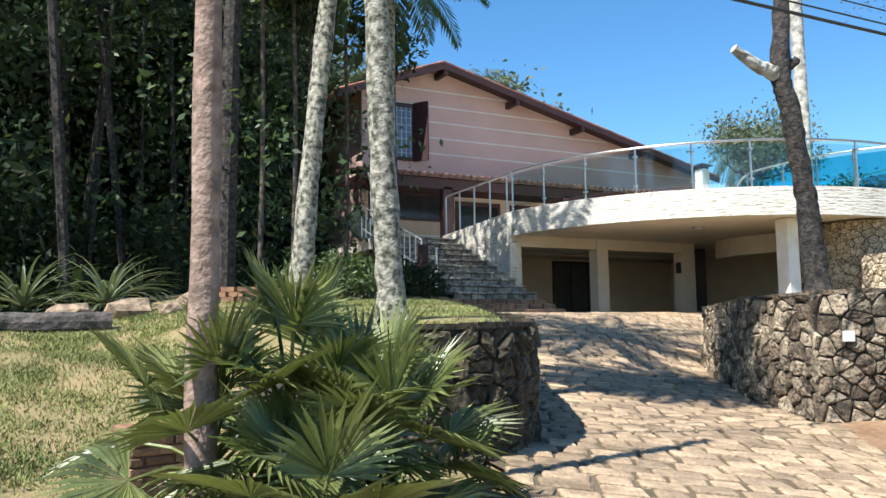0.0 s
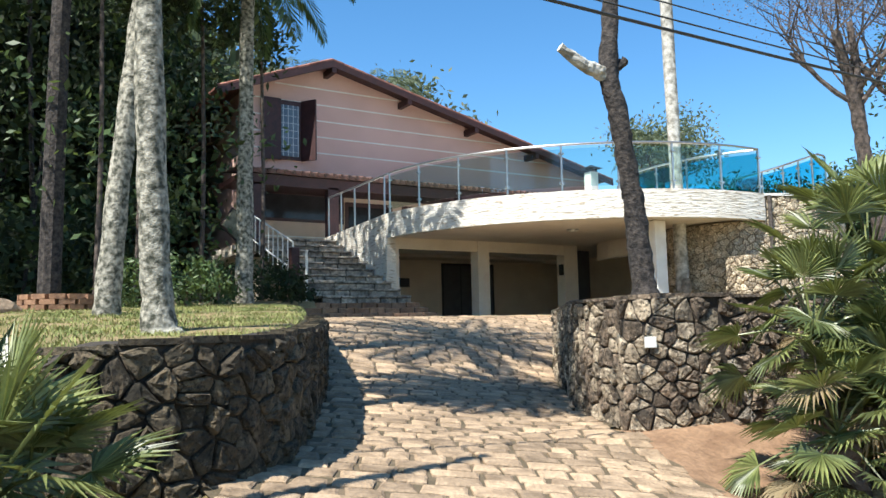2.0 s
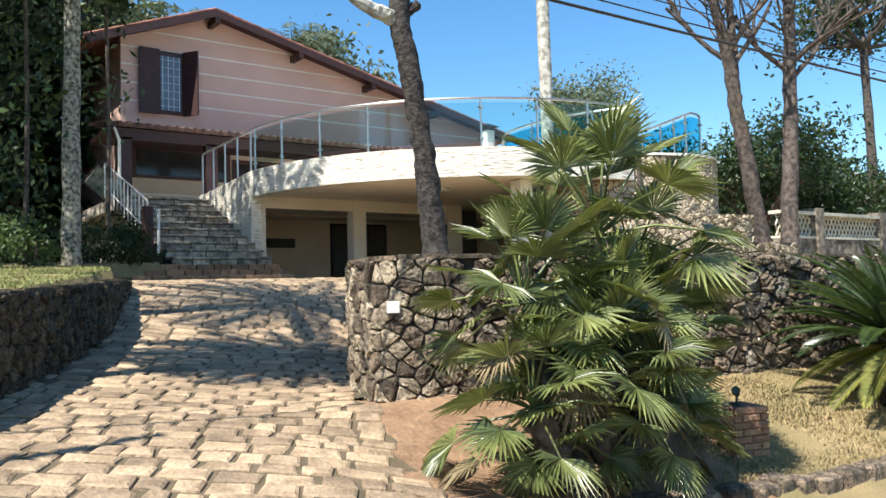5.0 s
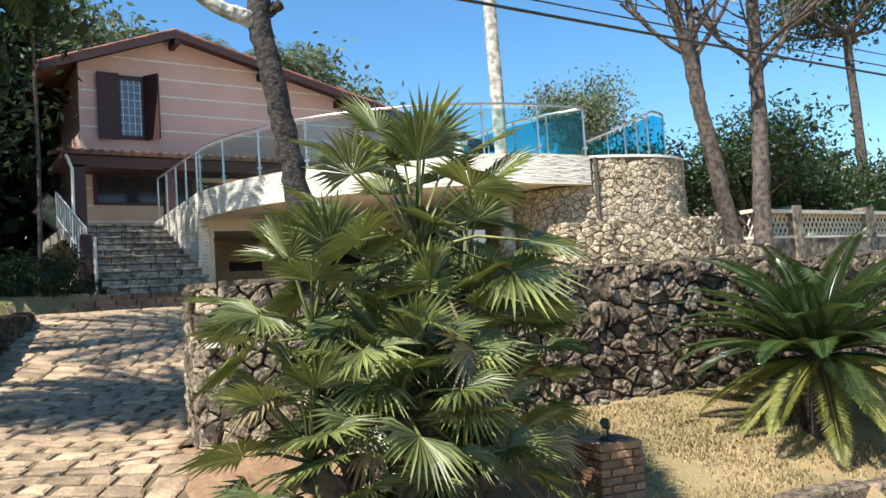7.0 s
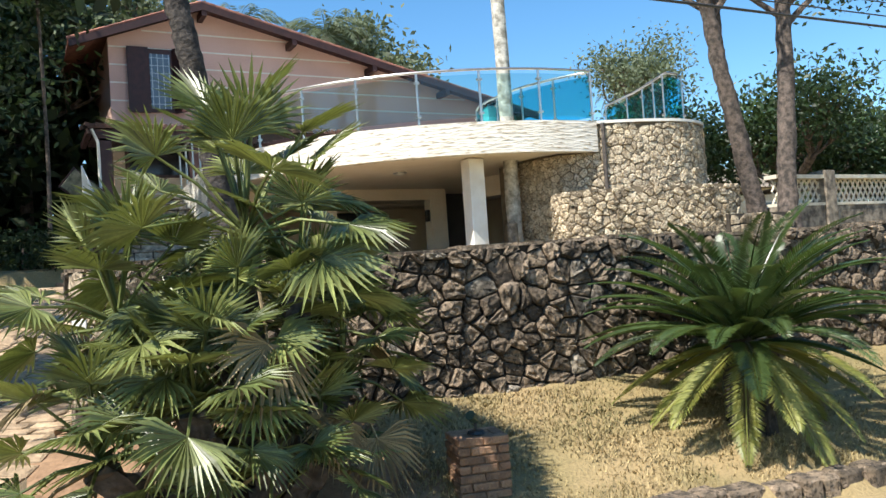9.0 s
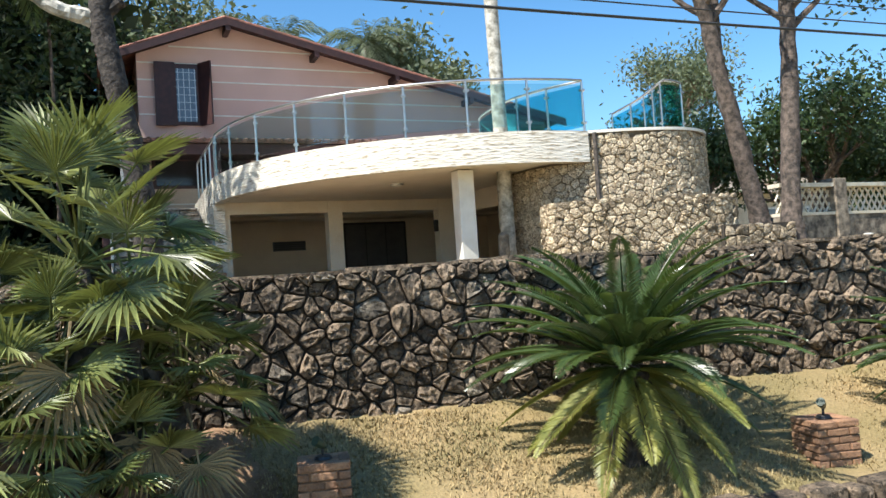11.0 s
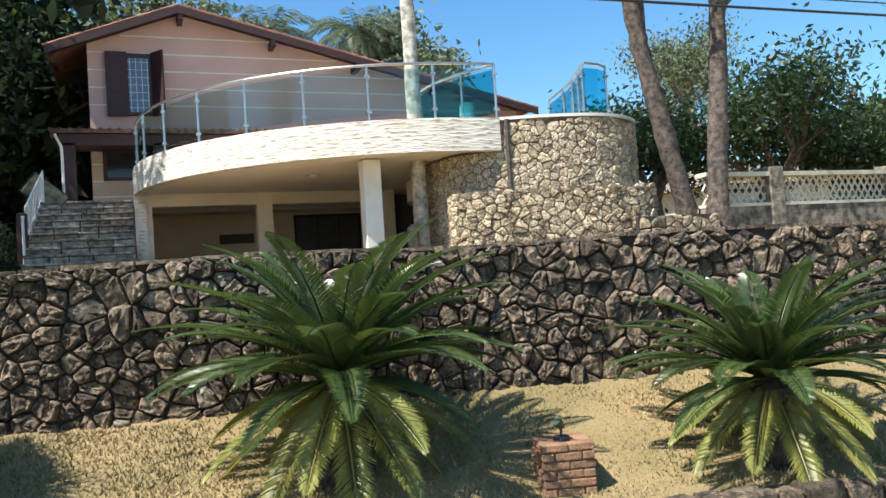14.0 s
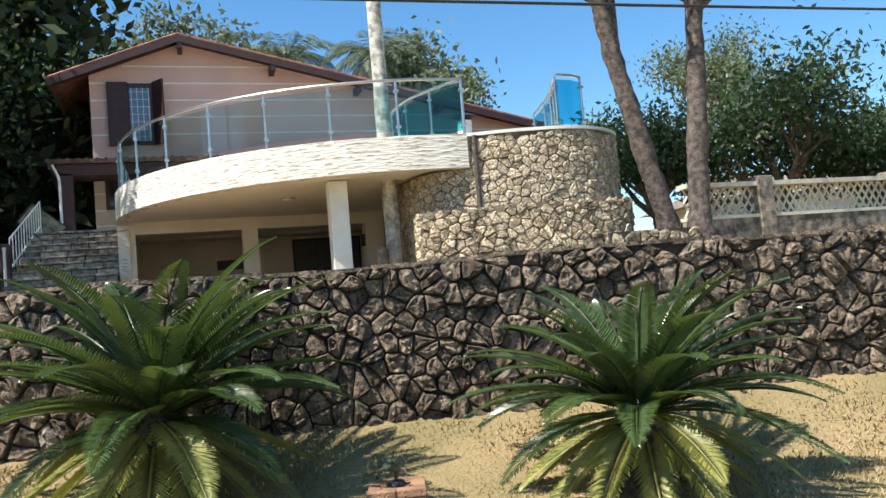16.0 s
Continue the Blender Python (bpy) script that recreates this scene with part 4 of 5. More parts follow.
broad_tree("broadleaf_tree", (26.6, 14.0, 1.6), 5.2, 2.7, BARK_BROWN, LEAF_BROAD, "dense dark green broadleaf tree behind the balustrade", 5, per=170, size=0.085, reach=0.5, fork=0.3)
broad_tree("broadleaf_tree", (29.8, 13.4, 1.6), 3.6, 2.4, BARK_BROWN, LEAF_BROAD, "rounded dark green tree behind the balustrade", 9, per=170, size=0.085, reach=0.5, fork=0.25)
broad_tree("broadleaf_tree", (34.0, 17.0, 1.6), 3.6, 2.8, BARK_BROWN, LEAF_MID, "green garden tree beyond the balustrade", 14, per=110, size=0.14, reach=0.45, fork=0.45)
broad_tree("broadleaf_tree", (23.9, 15.6, 1.6), 4.6, 2.3, BARK_BROWN, LEAF_BROAD, "dark green garden tree behind the terrace wall", 23, per=160, size=0.08, reach=0.45, fork=0.3)
broad_tree("broadleaf_tree", (22.9, 16.8, 1.6), 4.8, 1.3, BARK_BROWN, LEAF_MID, "light green young tree behind the terrace", 29, per=60, size=0.08, reach=0.4, fork=0.5, trunk=0.1)
broad_tree("tall_broadleaf_tree", (29.6, 12.1, 1.6), 11.5, 2.6, BARK_DARK, LEAF_BROAD, "tall slim tree with hanging dark green foliage", 33, per=130, size=0.09, reach=0.55, fork=0.62, trunk=0.17)
broad_tree("grey_tree", (41.3, 36.3, 2.0), 14.5, 4.0, BARK_BROWN, LEAF_GREY, "grey-green feathery tree behind the terrace", 15, per=110, size=0.14, reach=0.8, fork=0.6)

# ---- behind the house ----
for i, (x, y, z) in enumerate(((15.0, 41.0, 14.6), (18.5, 42.0, 15.4), (23.3, 41.0, 15.3), (47.0, 42.0, 14.0), (26.5, 46.0, 15.0))):
    q = trunk_tree("palm_tree", [(x, y, 2), (x, y, 8), (x, y, z)], [0.25, 0.22, 0.18], BARK_PALM, "tall feather palm behind the house", "palm")
    feather_crown(q, (x, y, z), 46, 3.6, LEAF_GREY, 40 + i, 1.4)
broad_tree("broadleaf_tree", (7.6, 29.0, 2.0), 9.5, 4.2, BARK_BROWN, LEAF_MID, "large sunlit green tree beside the house", 44, per=110, size=0.13, reach=0.75, fork=0.55, trunk=0.25)
broad_tree("broadleaf_tree", (26.5, 42.0, 3.0), 17.0, 4.0, BARK_BROWN, LEAF_GREY, "rounded yellow-green tree behind the roof", 18, per=110, size=0.2, reach=0.8, fork=0.5, trunk=0.35)
broad_tree("broadleaf_tree", (13.0, 43.0, 3.0), 20.0, 4.5, BARK_BROWN, LEAF_GREY, "large grey-green tree behind the roof", 19, per=90, size=0.2, reach=0.8, fork=0.5, trunk=0.35)
for i in range(9):
    broad_tree("broadleaf_tree", (44 + i * 9, 26 + (i * 7) % 13, 1.8), 4.0 + (i * 3) % 3, 4.0, BARK_BROWN, (LEAF_MID, LEAF_DEEP, LEAF_GREY)[i % 3], "green tree in the neighbouring gardens", 60 + i, per=70, size=0.2, reach=0.6, fork=0.35)

# ---- forest on the slope ----
forest = tagged(new("forest"), "dense dark forest of slim trunks and foliage", "forest", kind="stuff")
rnd = random.Random(11)
bm = bmesh.new()
for i in range(170):
    x = rnd.uniform(-30, 8.6)
    y = rnd.uniform(16, 32) if x > 2 else rnd.uniform(12.5, 30)
    r = rnd.uniform(0.03, 0.10)
    z = upper_z(x, y) - 0.2
    if 7 + 1.5 * (10 - x) < 16:
        continue
    lean = rnd.uniform(-0.8, 0.8)
    tube([(x, y, z), (x + lean, y, z + 7), (x + lean * 1.5, y, z + 15)], [r, r * 0.8, r * 0.5], 6, bm, caps=False)
tube([(3.44, 13.3, 1.4), (3.5, 13.3, 6), (3.7, 13.3, 13)], [0.17, 0.14, 0.1], 10, bm, caps=False)
part("trunks", bm, BARK_BLACK, forest)


def leaf_bank(name, lo, hi, clumps, per, reach, size, material, seed, edge=None):
    r = np.random.RandomState(seed)
    c = r.uniform(0, 1, (clumps, 3)) * (np.array(hi) - np.array(lo)) + np.array(lo)
    if edge:
        c = np.array([q for q in c if edge(*q)])
    leaves_at(name, [tuple(q) for q in c], per, reach, size, material, forest, seed)


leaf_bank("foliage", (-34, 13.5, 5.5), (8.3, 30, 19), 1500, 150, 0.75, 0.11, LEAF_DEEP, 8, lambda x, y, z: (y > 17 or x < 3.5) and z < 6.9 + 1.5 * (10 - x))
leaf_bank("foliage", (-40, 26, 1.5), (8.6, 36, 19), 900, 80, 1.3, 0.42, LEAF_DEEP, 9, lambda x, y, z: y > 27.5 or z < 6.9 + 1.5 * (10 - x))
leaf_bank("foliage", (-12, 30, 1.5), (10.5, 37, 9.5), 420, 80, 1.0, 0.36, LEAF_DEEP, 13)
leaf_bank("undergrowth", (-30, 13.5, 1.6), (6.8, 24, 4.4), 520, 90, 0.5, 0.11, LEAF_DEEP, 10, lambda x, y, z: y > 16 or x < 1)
# lighter leaf colour stands in for sun on the forest's front foliage
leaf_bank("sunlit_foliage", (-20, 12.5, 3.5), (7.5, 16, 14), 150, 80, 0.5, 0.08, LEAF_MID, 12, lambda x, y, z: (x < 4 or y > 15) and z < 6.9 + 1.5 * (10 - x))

for i, (x, y) in enumerate(((4.9, 14.6), (5.3, 14.9), (6.2, 15.4), (7.9, 16.9), (4.2, 14.2))):
    sap = trunk_tree("young_tree", [(x, y, land(x, y) - 0.1), (x + 0.05, y, 4.5), (x, y, 8.0)], [0.045, 0.04, 0.03], BARK_GREY, "slim pale young tree trunk at the forest edge", seed=90 + i)
    leaf_cloud("crown", (x, y, 8.2), (0.9, 0.9, 1.1), 900, 0.09, LEAF_DEEP, sap, 95 + i)

# ---- low planting by the stairs and forest edge ----
# sun on the first three hedge shrubs is put in by a lighter leaf
for i, (x, y, s) in enumerate(((4.6, 12.6, 0.55), (5.4, 13.2, 0.6), (6.2, 14.2, 0.6), (7.9, 15.3, 0.55), (8.3, 16.4, 0.6), (7.4, 16.2, 0.7), (8.4, 18.2, 0.8), (8.3, 20.2, 0.9))):
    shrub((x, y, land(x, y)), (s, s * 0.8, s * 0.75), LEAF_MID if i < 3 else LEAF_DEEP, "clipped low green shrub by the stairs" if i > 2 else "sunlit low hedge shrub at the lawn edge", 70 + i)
for i, (x, y, l) in enumerate(((1.7, 12.7, 1.15), (0.65, 12.9, 1.2), (-0.9, 13.6, 0.95), (2.3, 14.4, 0.8), (-2.2, 13.4, 0.9))):
    rosette((x, y, land(x, y) + 0.15), 44, l, "grey-green strap-leaved rosette at the forest edge", 80 + i)


# ---- stones, bricks, lamps on the lawn ----
def rock(at, size, seed, material, label, name="rock"):
    bm = bmesh.new()
    bmesh.ops.create_icosphere(bm, subdivisions=2, radius=1.0)
    for v in bm.verts:
        n = noise.noise(v.co * 1.6 + Vector((seed, 0, 0)))
        v.co = Vector((v.co.x * size[0], v.co.y * size[1], v.co.z * size[2])) * (1 + 0.35 * n)
    ob = link(name, bm, material)
    ob.matrix_basis = pose(*at)
    return tagged(ob, label, "rock", "rocks on the lawn")


def brick_pier(at, turn, lamp_turn):
    """A small pier of loose-laid bricks with a garden spotlight on top."""
    rnd = random.Random(int(at[0] * 10))
    t = thing("brick_pier", "small red brick pier on the lawn", "brick pier", "lamp piers", at=pose(*at, 0, 0, turn) @ Matrix.Diagonal((0.74, 0.74, 0.94, 1)))
    h = 0.062
    for c in range(7):
        for k, (x0, x1, y0, y1) in enumerate(((-0.24, 0.0, -0.23, -0.125), (0.0, 0.24, -0.23, -0.125), (-0.24, -0.13, -0.115, 0.12), (0.13, 0.24, -0.115, 0.12), (-0.24, 0.24, 0.125, 0.23)) if c % 2 == 0 else ((-0.24, -0.13, -0.23, 0.0), (-0.12, 0.12, -0.23, -0.125), (0.13, 0.24, -0.23, 0.0), (-0.24, -0.02, 0.01, 0.23), (0.0, 0.24, 0.01, 0.23))):
            j = rnd.uniform(-0.008, 0.008)
            part("brick", box(x0 + j + 0.004, x1 + j - 0.004, y0 + j, y1 + j, c * h - 0.06, c * h - 0.07 + h, bevel=0.006), BRICK, t)
    part("core", box(-0.2, 0.2, -0.2, 0.2, -0.06, 7 * h - 0.078), BRICK, t)
    s = thing("garden_spotlight", "small green-black garden spotlight on a brick pier", "spotlight", "garden spotlights", at=pose(at[0], at[1], at[2] + (7 * h - 0.07) * 0.94, 0, 0, lamp_turn) @ Matrix.Scale(0.7, 4))
    part("base", tube([(0, 0, 0), (0, 0, 0.03)], [0.09, 0.07], 10), BLACK, s)
    part("stem", tube([(0, 0, 0.02), (0, 0, 0.11)], [0.014, 0.014], 6), BLACK, s)
    part("head", tube([(-0.09, 0, 0.19), (-0.03, 0, 0.15), (0.04, 0, 0.11)], [0.05, 0.045, 0.025], 10), LAMP_GREEN, s)


LAMP_GREEN = mat("lamp_green", (0.05, 0.08, 0.05), (0.03, 0.05, 0.03), 6, 0.5, 0.1)
brick_pier((13.72, 3.04, -0.07), -14, 30)
brick_pier((9.98, 3.85, 0.03), -14, 30)
brick_pier((17.45, 2.6, -0.05), 12, 30)
brick_pier((1.55, 5.9, land(1.55, 5.9) + 0.04), 15, 40)
BOULDER = mat("boulder", (0.40, 0.29, 0.185), (0.16, 0.115, 0.08), 7, 0.92, 0.9, fine=24)
for i, (x, y, s) in enumerate(((1.9, 11.2, 0.24), (2.3, 10.6, 0.15), (1.2, 11.2, 0.24), (0.2, 11.4, 0.16), (2.7, 11.2, 0.2))):
    rock((x, y, land(x, y) + s * 0.25), (s * 1.3, s, s * 0.7), i * 3.1, BOULDER, "weathered tan boulder at the forest edge")
log = link("log", tube(bend([(0.3, 10.3, land(0.3, 10.3) + 0.08), (0.95, 10.2, land(0.95, 10.2) + 0.09), (1.6, 10.2, land(1.6, 10.2) + 0.08)], 4), [0.11] * 9, 9, wobble=0.4), BARK_DARK)
tagged(log, "dark weathered log lying on the grass", "log")


def planter_ring():
    t = thing("brick_planter", "low round red brick planter on the lawn", "planter", at=pose(3.5, 12.1, land(3.5, 12.1)))
    for c in range(3):
        for k in range(14):
            a = 2 * math.pi * (k + 0.5 * (c % 2)) / 14
            part("brick", box(-0.095, 0.095, -0.05, 0.05, c * 0.07 - 0.02, c * 0.07 + 0.045, m=pose(0.48 * math.cos(a), 0.48 * math.sin(a), 0, 0, 0, math.degrees(a) + 90)), BRICK, t)
    part("soil", tube([(0, 0, -0.05), (0, 0, 0.15)], [0.44, 0.43], 16), SOIL, t)


planter_ring()

plate = thing("number_plate", "small white enamel plate fixed on the stone wall", "plate")
part("sheet", box(-0.055, 0.055, -0.008, 0.008, -0.05, 0.05, m=pose(7.69, 5.56, 1.26, 0, 0, -32), bevel=0.003), WHITE, plate)
pipe = thing("pipe_stub", "short white capped pipe stub beside the palm", "pipe")
part("pipe", tube([(15.98, 12.3, 1.6), (15.98, 12.3, 2.35), (15.98, 12.3, 2.42)], [0.11, 0.11, 0.04], 12), RENDER_ROUGH, pipe)
peg = thing("pipe_stub", "small white pipe end on top of the wall", "pipe")
part("pipe", tube([(20.1, 7.5, 1.5), (20.1, 7.5, 1.85)], [0.07, 0.07], 10), WHITE, peg)
down = thing("rain_pipe", "rusty brown rain pipe on the stone corner", "pipe")
part("pipe", tube([(17.53, 11.2, 4.2), (17.53, 11.2, 2.85)], [0.045, 0.045], 8), BARK_DARK, down)

# ---- overhead cables ----
WIRE_P, WIRE_D = Vector((15.0, 5.1, 4.13)), Vector((1.0, 0.0, 0.015))
for i, (dy, dz, r) in enumerate(((0.0, 0.0, 0.016), (0.25, 0.25, 0.009), (0.5, 0.55, 0.008))):
    c = thing("overhead_cable", "black overhead power cable", "cable", "overhead cables")
    pts = [WIRE_P + WIRE_D * s + Vector((0, dy, dz + 0.0006 * s * s)) for s in range(-28, 40, 2)]
    part("cable", tube(pts, [r] * len(pts), 5), BLACK, c)


# ---- neighbour's house beyond the balustrade ----
def neighbour():
    t = thing("neighbour_house", "cream single-storey neighbour house with pale tiled roof", "house")
    part("wall", box(34.0, 43.0, 25.0, 31.0, 1.4, 4.5), CREAM, t)
    bm = bmesh.new()
    v = [bm.verts.new(p) for p in ((33.4, 24.4, 4.5), (43.6, 24.4, 4.5), (43.6, 31.6, 4.5), (33.4, 31.6, 4.5), (36.5, 28.0, 5.9), (40.5, 28.0, 5.9))]
    for f in ((0, 1, 5, 4), (1, 2, 5), (2, 3, 4, 5), (3, 0, 4), (3, 2, 1, 0)):
        bm.faces.new([v[k] for k in f])
    part("roof", bm, RENDER_ROUGH, t)
    for x in (35.5, 38.5, 41.2):
        win = part("window", box(x, x + 1.1, 24.95, 25.02, 2.6, 3.8), PANE, t)
        part("frame", box(x - 0.08, x + 1.18, 24.97, 25.01, 2.52, 3.88), WHITE, win)


neighbour()


# ---- small things on the terrace ----
def garden_chimney():
    t = thing("barbecue_chimney", "small white chimney with a dark hood on the terrace", "chimney", at=pose(20.74, 20.32, 4.0))
    h = 6.65 - 4.0
    part("shaft", box(-0.17, 0.17, -0.17, 0.17, 0.0, h, bevel=0.012), WHITE, t)
    for x in (-0.13, 0.13):
        for y in (-0.13, 0.13):
            part("leg", box(x - 0.02, x + 0.02, y - 0.02, y + 0.02, h, h + 0.12), BLACK, t)
    bm = bmesh.new()
    v = [bm.verts.new(p) for p in ((-0.3, -0.3, h + 0.12), (0.3, -0.3, h + 0.12), (0.3, 0.3, h + 0.12), (-0.3, 0.3, h + 0.12), (0, 0, h + 0.26))]
    for f in ((0, 1, 4), (1, 2, 4), (2, 3, 4), (3, 0, 4), (3, 2, 1, 0)):
        bm.faces.new([v[k] for k in f])
    part("hood", bm, BLACK, t)


garden_chimney()


# ---- masonry: every stone a piece of its own ----
def voronoi_cells(length, height_lo, height_hi, size, rnd, stretch=1.65):
    """Irregular cells over a strip: list of polygons in (s, z)."""
    nx, nz = max(1, round(length / (size * stretch))), max(1, round((height_hi - height_lo) / size))
    dx, dz = length / nx, (height_hi - height_lo) / nz
    pts = {}
    for i in range(-2, nx + 2):
        for j in range(-2, nz + 2):
            if 0 <= i < nx and 0 <= j < nz and rnd.random() < 0.26:
                continue
            pts[i, j] = ((i + 0.5 + 0.5 * (j % 2) - 0.25 + rnd.uniform(-0.46, 0.46)) * dx, height_lo + (j + 0.5 + rnd.uniform(-0.44, 0.44)) * dz)
    cells = []
    for i in range(nx):
        for j in range(nz):
            if (i, j) not in pts:
                continue
            px, pz = pts[i, j]
            poly = [(px - 2 * dx, pz - 2 * dz), (px + 2 * dx, pz - 2 * dz), (px + 2 * dx, pz + 2 * dz), (px - 2 * dx, pz + 2 * dz)]
            for a in range(-3, 4):
                for b in range(-3, 4):
                    if (a, b) == (0, 0) or (i + a, j + b) not in pts:
                        continue
                    qx, qz = pts[i + a, j + b]
                    mx, mz, nx_, nz_ = (px + qx) / 2, (pz + qz) / 2, qx - px, qz - pz
                    out = []
                    for (x0, z0), (x1, z1) in zip(poly, poly[1:] + poly[:1]):
                        d0, d1 = (x0 - mx) * nx_ + (z0 - mz) * nz_, (x1 - mx) * nx_ + (z1 - mz) * nz_
                        if d0 <= 0:
                            out.append((x0, z0))
                        if d0 * d1 < 0:
                            t = d0 / (d0 - d1)
                            out.append((x0 + (x1 - x0) * t, z0 + (z1 - z0) * t))
                    poly = out
                    if len(poly) < 3:
                        break
                if len(poly) < 3:
                    break
            poly = [(min(max(x, 0), length), min(max(z, height_lo), height_hi)) for x, z in poly]
            keep = [p for k, p in enumerate(poly) if math.dist(p, poly[k - 1]) > 0.015]
            if len(keep) >= 3:
                cells.append(keep)
    return cells


def line_at(line):
    """Arc-length lookup on a plan line: place and outward (right-hand) normal."""
    acc = [0.0]
    for a, b in zip(line, line[1:]):
        acc.append(acc[-1] + math.dist(a, b))

    def at(s):
        s = min(max(s, 0), acc[-1] - 1e-6)
        k = max(i for i in range(len(acc) - 1) if acc[i] <= s)
        f = (s - acc[k]) / (acc[k + 1] - acc[k])
        (x0, y0), (x1, y1) = line[k], line[k + 1]
        l = math.hypot(x1 - x0, y1 - y0)
        return x0 + (x1 - x0) * f, y0 + (y1 - y0) * f, (y1 - y0) / l, -(x1 - x0) / l

    return at, acc[-1]


def stone_wall(owner, line, z_lo, z_hi, size, proud, gap, material, seed, near=None, s0=0.0, s1=None, alt=None, mixed=0.3):
    """Faces a wall with irregular stones; z_lo and z_hi are functions of (x, y)."""
    rnd = random.Random(seed)
    at, total = line_at(line)
    s1 = s1 or total
    rest_v, rest_f, made = [], [], 0
    for poly in voronoi_cells(s1 - s0, 0.0, 1.0 * (max(z_hi(*at(s)[:2]) - z_lo(*at(s)[:2]) for s in np.linspace(s0, s1, 12))), size, rnd):
        cx, cz = sum(p[0] for p in poly) / len(poly), sum(p[1] for p in poly) / len(poly)
        rag = []
        for k, p in enumerate(poly):
            q = poly[(k + 1) % len(poly)]
            rag.append((cx + (p[0] - cx) * rnd.uniform(0.87, 0.98), cz + (p[1] - cz) * rnd.uniform(0.87, 0.98)))
            f, r = rnd.uniform(0.35, 0.65), rnd.uniform(0.93, 1.04)
            rag.append((cx + (p[0] + (q[0] - p[0]) * f - cx) * r, cz + (p[1] + (q[1] - p[1]) * f - cz) * r))
        poly = rag
        n = len(poly)
        d1 = proud * rnd.uniform(0.45, 1.25)
        tip = (rnd.uniform(-0.3, 0.3), rnd.uniform(-0.3, 0.3))
        verts, ok = [], True
        for depth, shrink in ((-0.02, 1 - gap * 0.8), (d1 * 0.6, 1 - gap), (d1 * 0.92, 1 - gap - 0.13), (d1, 1 - gap - 0.45)):
            for x, z in poly:
                r = rnd.uniform(0.93, 1.02)
                ss, zz = cx + (x - cx) * shrink * r, cz + (z - cz) * shrink * r
                px, py, nx, ny = at(s0 + ss)
                lo, hi = z_lo(px, py), z_hi(px, py)
                zz = min(lo + zz, hi)
                dd = depth + (tip[0] * (x - cx) + tip[1] * (z - cz)) * 0.25 * (depth > 0)
                dd *= rnd.uniform(0.72, 1.2) if depth > 0 else 1.0
                verts.append((px + nx * dd, py + ny * dd, zz))
        if max(v[2] for v in verts) - min(v[2] for v in verts) < 0.035:
            continue
        px, py, nx, ny = at(s0 + cx)
        top = min(z_lo(px, py) + cz, z_hi(px, py) - 0.01)
        verts.append((px + nx * d1, py + ny * d1, top))
        faces = []
        for r in range(3):
            faces += [(r * n + k, r * n + (k + 1) % n, (r + 1) * n + (k + 1) % n, (r + 1) * n + k) for k in range(n)]
        faces += [(3 * n + k, 3 * n + (k + 1) % n, 4 * n) for k in range(n)]
        if made < 300 and (near is None or near(px, py)):
            c = np.array(verts).mean(axis=0)
            me = bpy.data.meshes.new("stone")
            me.from_pydata([tuple(np.array(v) - c) for v in verts], [], faces)
            me.materials.append(alt if alt and rnd.random() < mixed else material)
            ob = new("stone", me)
            ob.location = c
            ob.parent = owner
            made += 1
        else:
            k0 = len(rest_v)
            rest_v += verts
            rest_f += [tuple(i + k0 for i in f) for f in faces]
    if rest_v:
        me = bpy.data.meshes.new("far_stones")
        me.from_pydata(rest_v, [], rest_f)
        me.materials.append(material)
        ob = tagged(new("far_stones", me), kind="stuff")
        ob.parent = owner


def below(x, y):
    v = min(drive_z(x, y), 1.64) if y > 5.9 else 0.25
    return v - 0.12


# left wall stones carry their shade in the dark mossy colour
stone_wall(WALL_LEFT, WALL_L, lambda x, y: drive_z(x, y) - 0.12, wall_l_top, 0.105, 0.06, 0.035, STONE_MOSSY_SHADED, 51, lambda x, y: x > 2.3)
len_r = line_at(WALL_R)[1]
turn_s = 5.6
stone_wall(WALL_RIGHT, WALL_R, below, wall_r_top, 0.10, 0.045, 0.04, STONE_TAN, 52, None, 0.0, turn_s, STONE_DARK, 0.4)
lawn_wall = thing("wall_front", "rough dark brown fieldstone retaining wall behind the lawn", "stone wall", kind="structure")
stone_wall(lawn_wall, WALL_R, lambda x, y: 0.3, wall_r_top, 0.102, 0.08, 0.035, STONE_DARK, 53, lambda x, y: 8.5 < x < 17.5, turn_s, len_r, STONE_GREY, 0.12)
stone_wall(wall_tower, TOWER, lambda x, y: 1.5, lambda x, y: 4.19 if x > 17.45 else 3.63, 0.10, 0.04, 0.035, STONE_PALE, 54, lambda x, y: x > 16.7, 0.2)
stone_wall(wall_ledge, LEDGE, lambda x, y: 1.5, lambda x, y: 2.83, 0.095, 0.05, 0.04, STONE_TAN, 55, None, 0.0, None, STONE_PALE, 0.4)
stone_wall(wall_ledge, [(19.2, 9.75), (20.0, 9.66), (20.8, 9.6), (21.0, 10.8)], lambda x, y: 1.5, lambda x, y: 2.23, 0.13, 0.05, 0.05, STONE_TAN, 56)


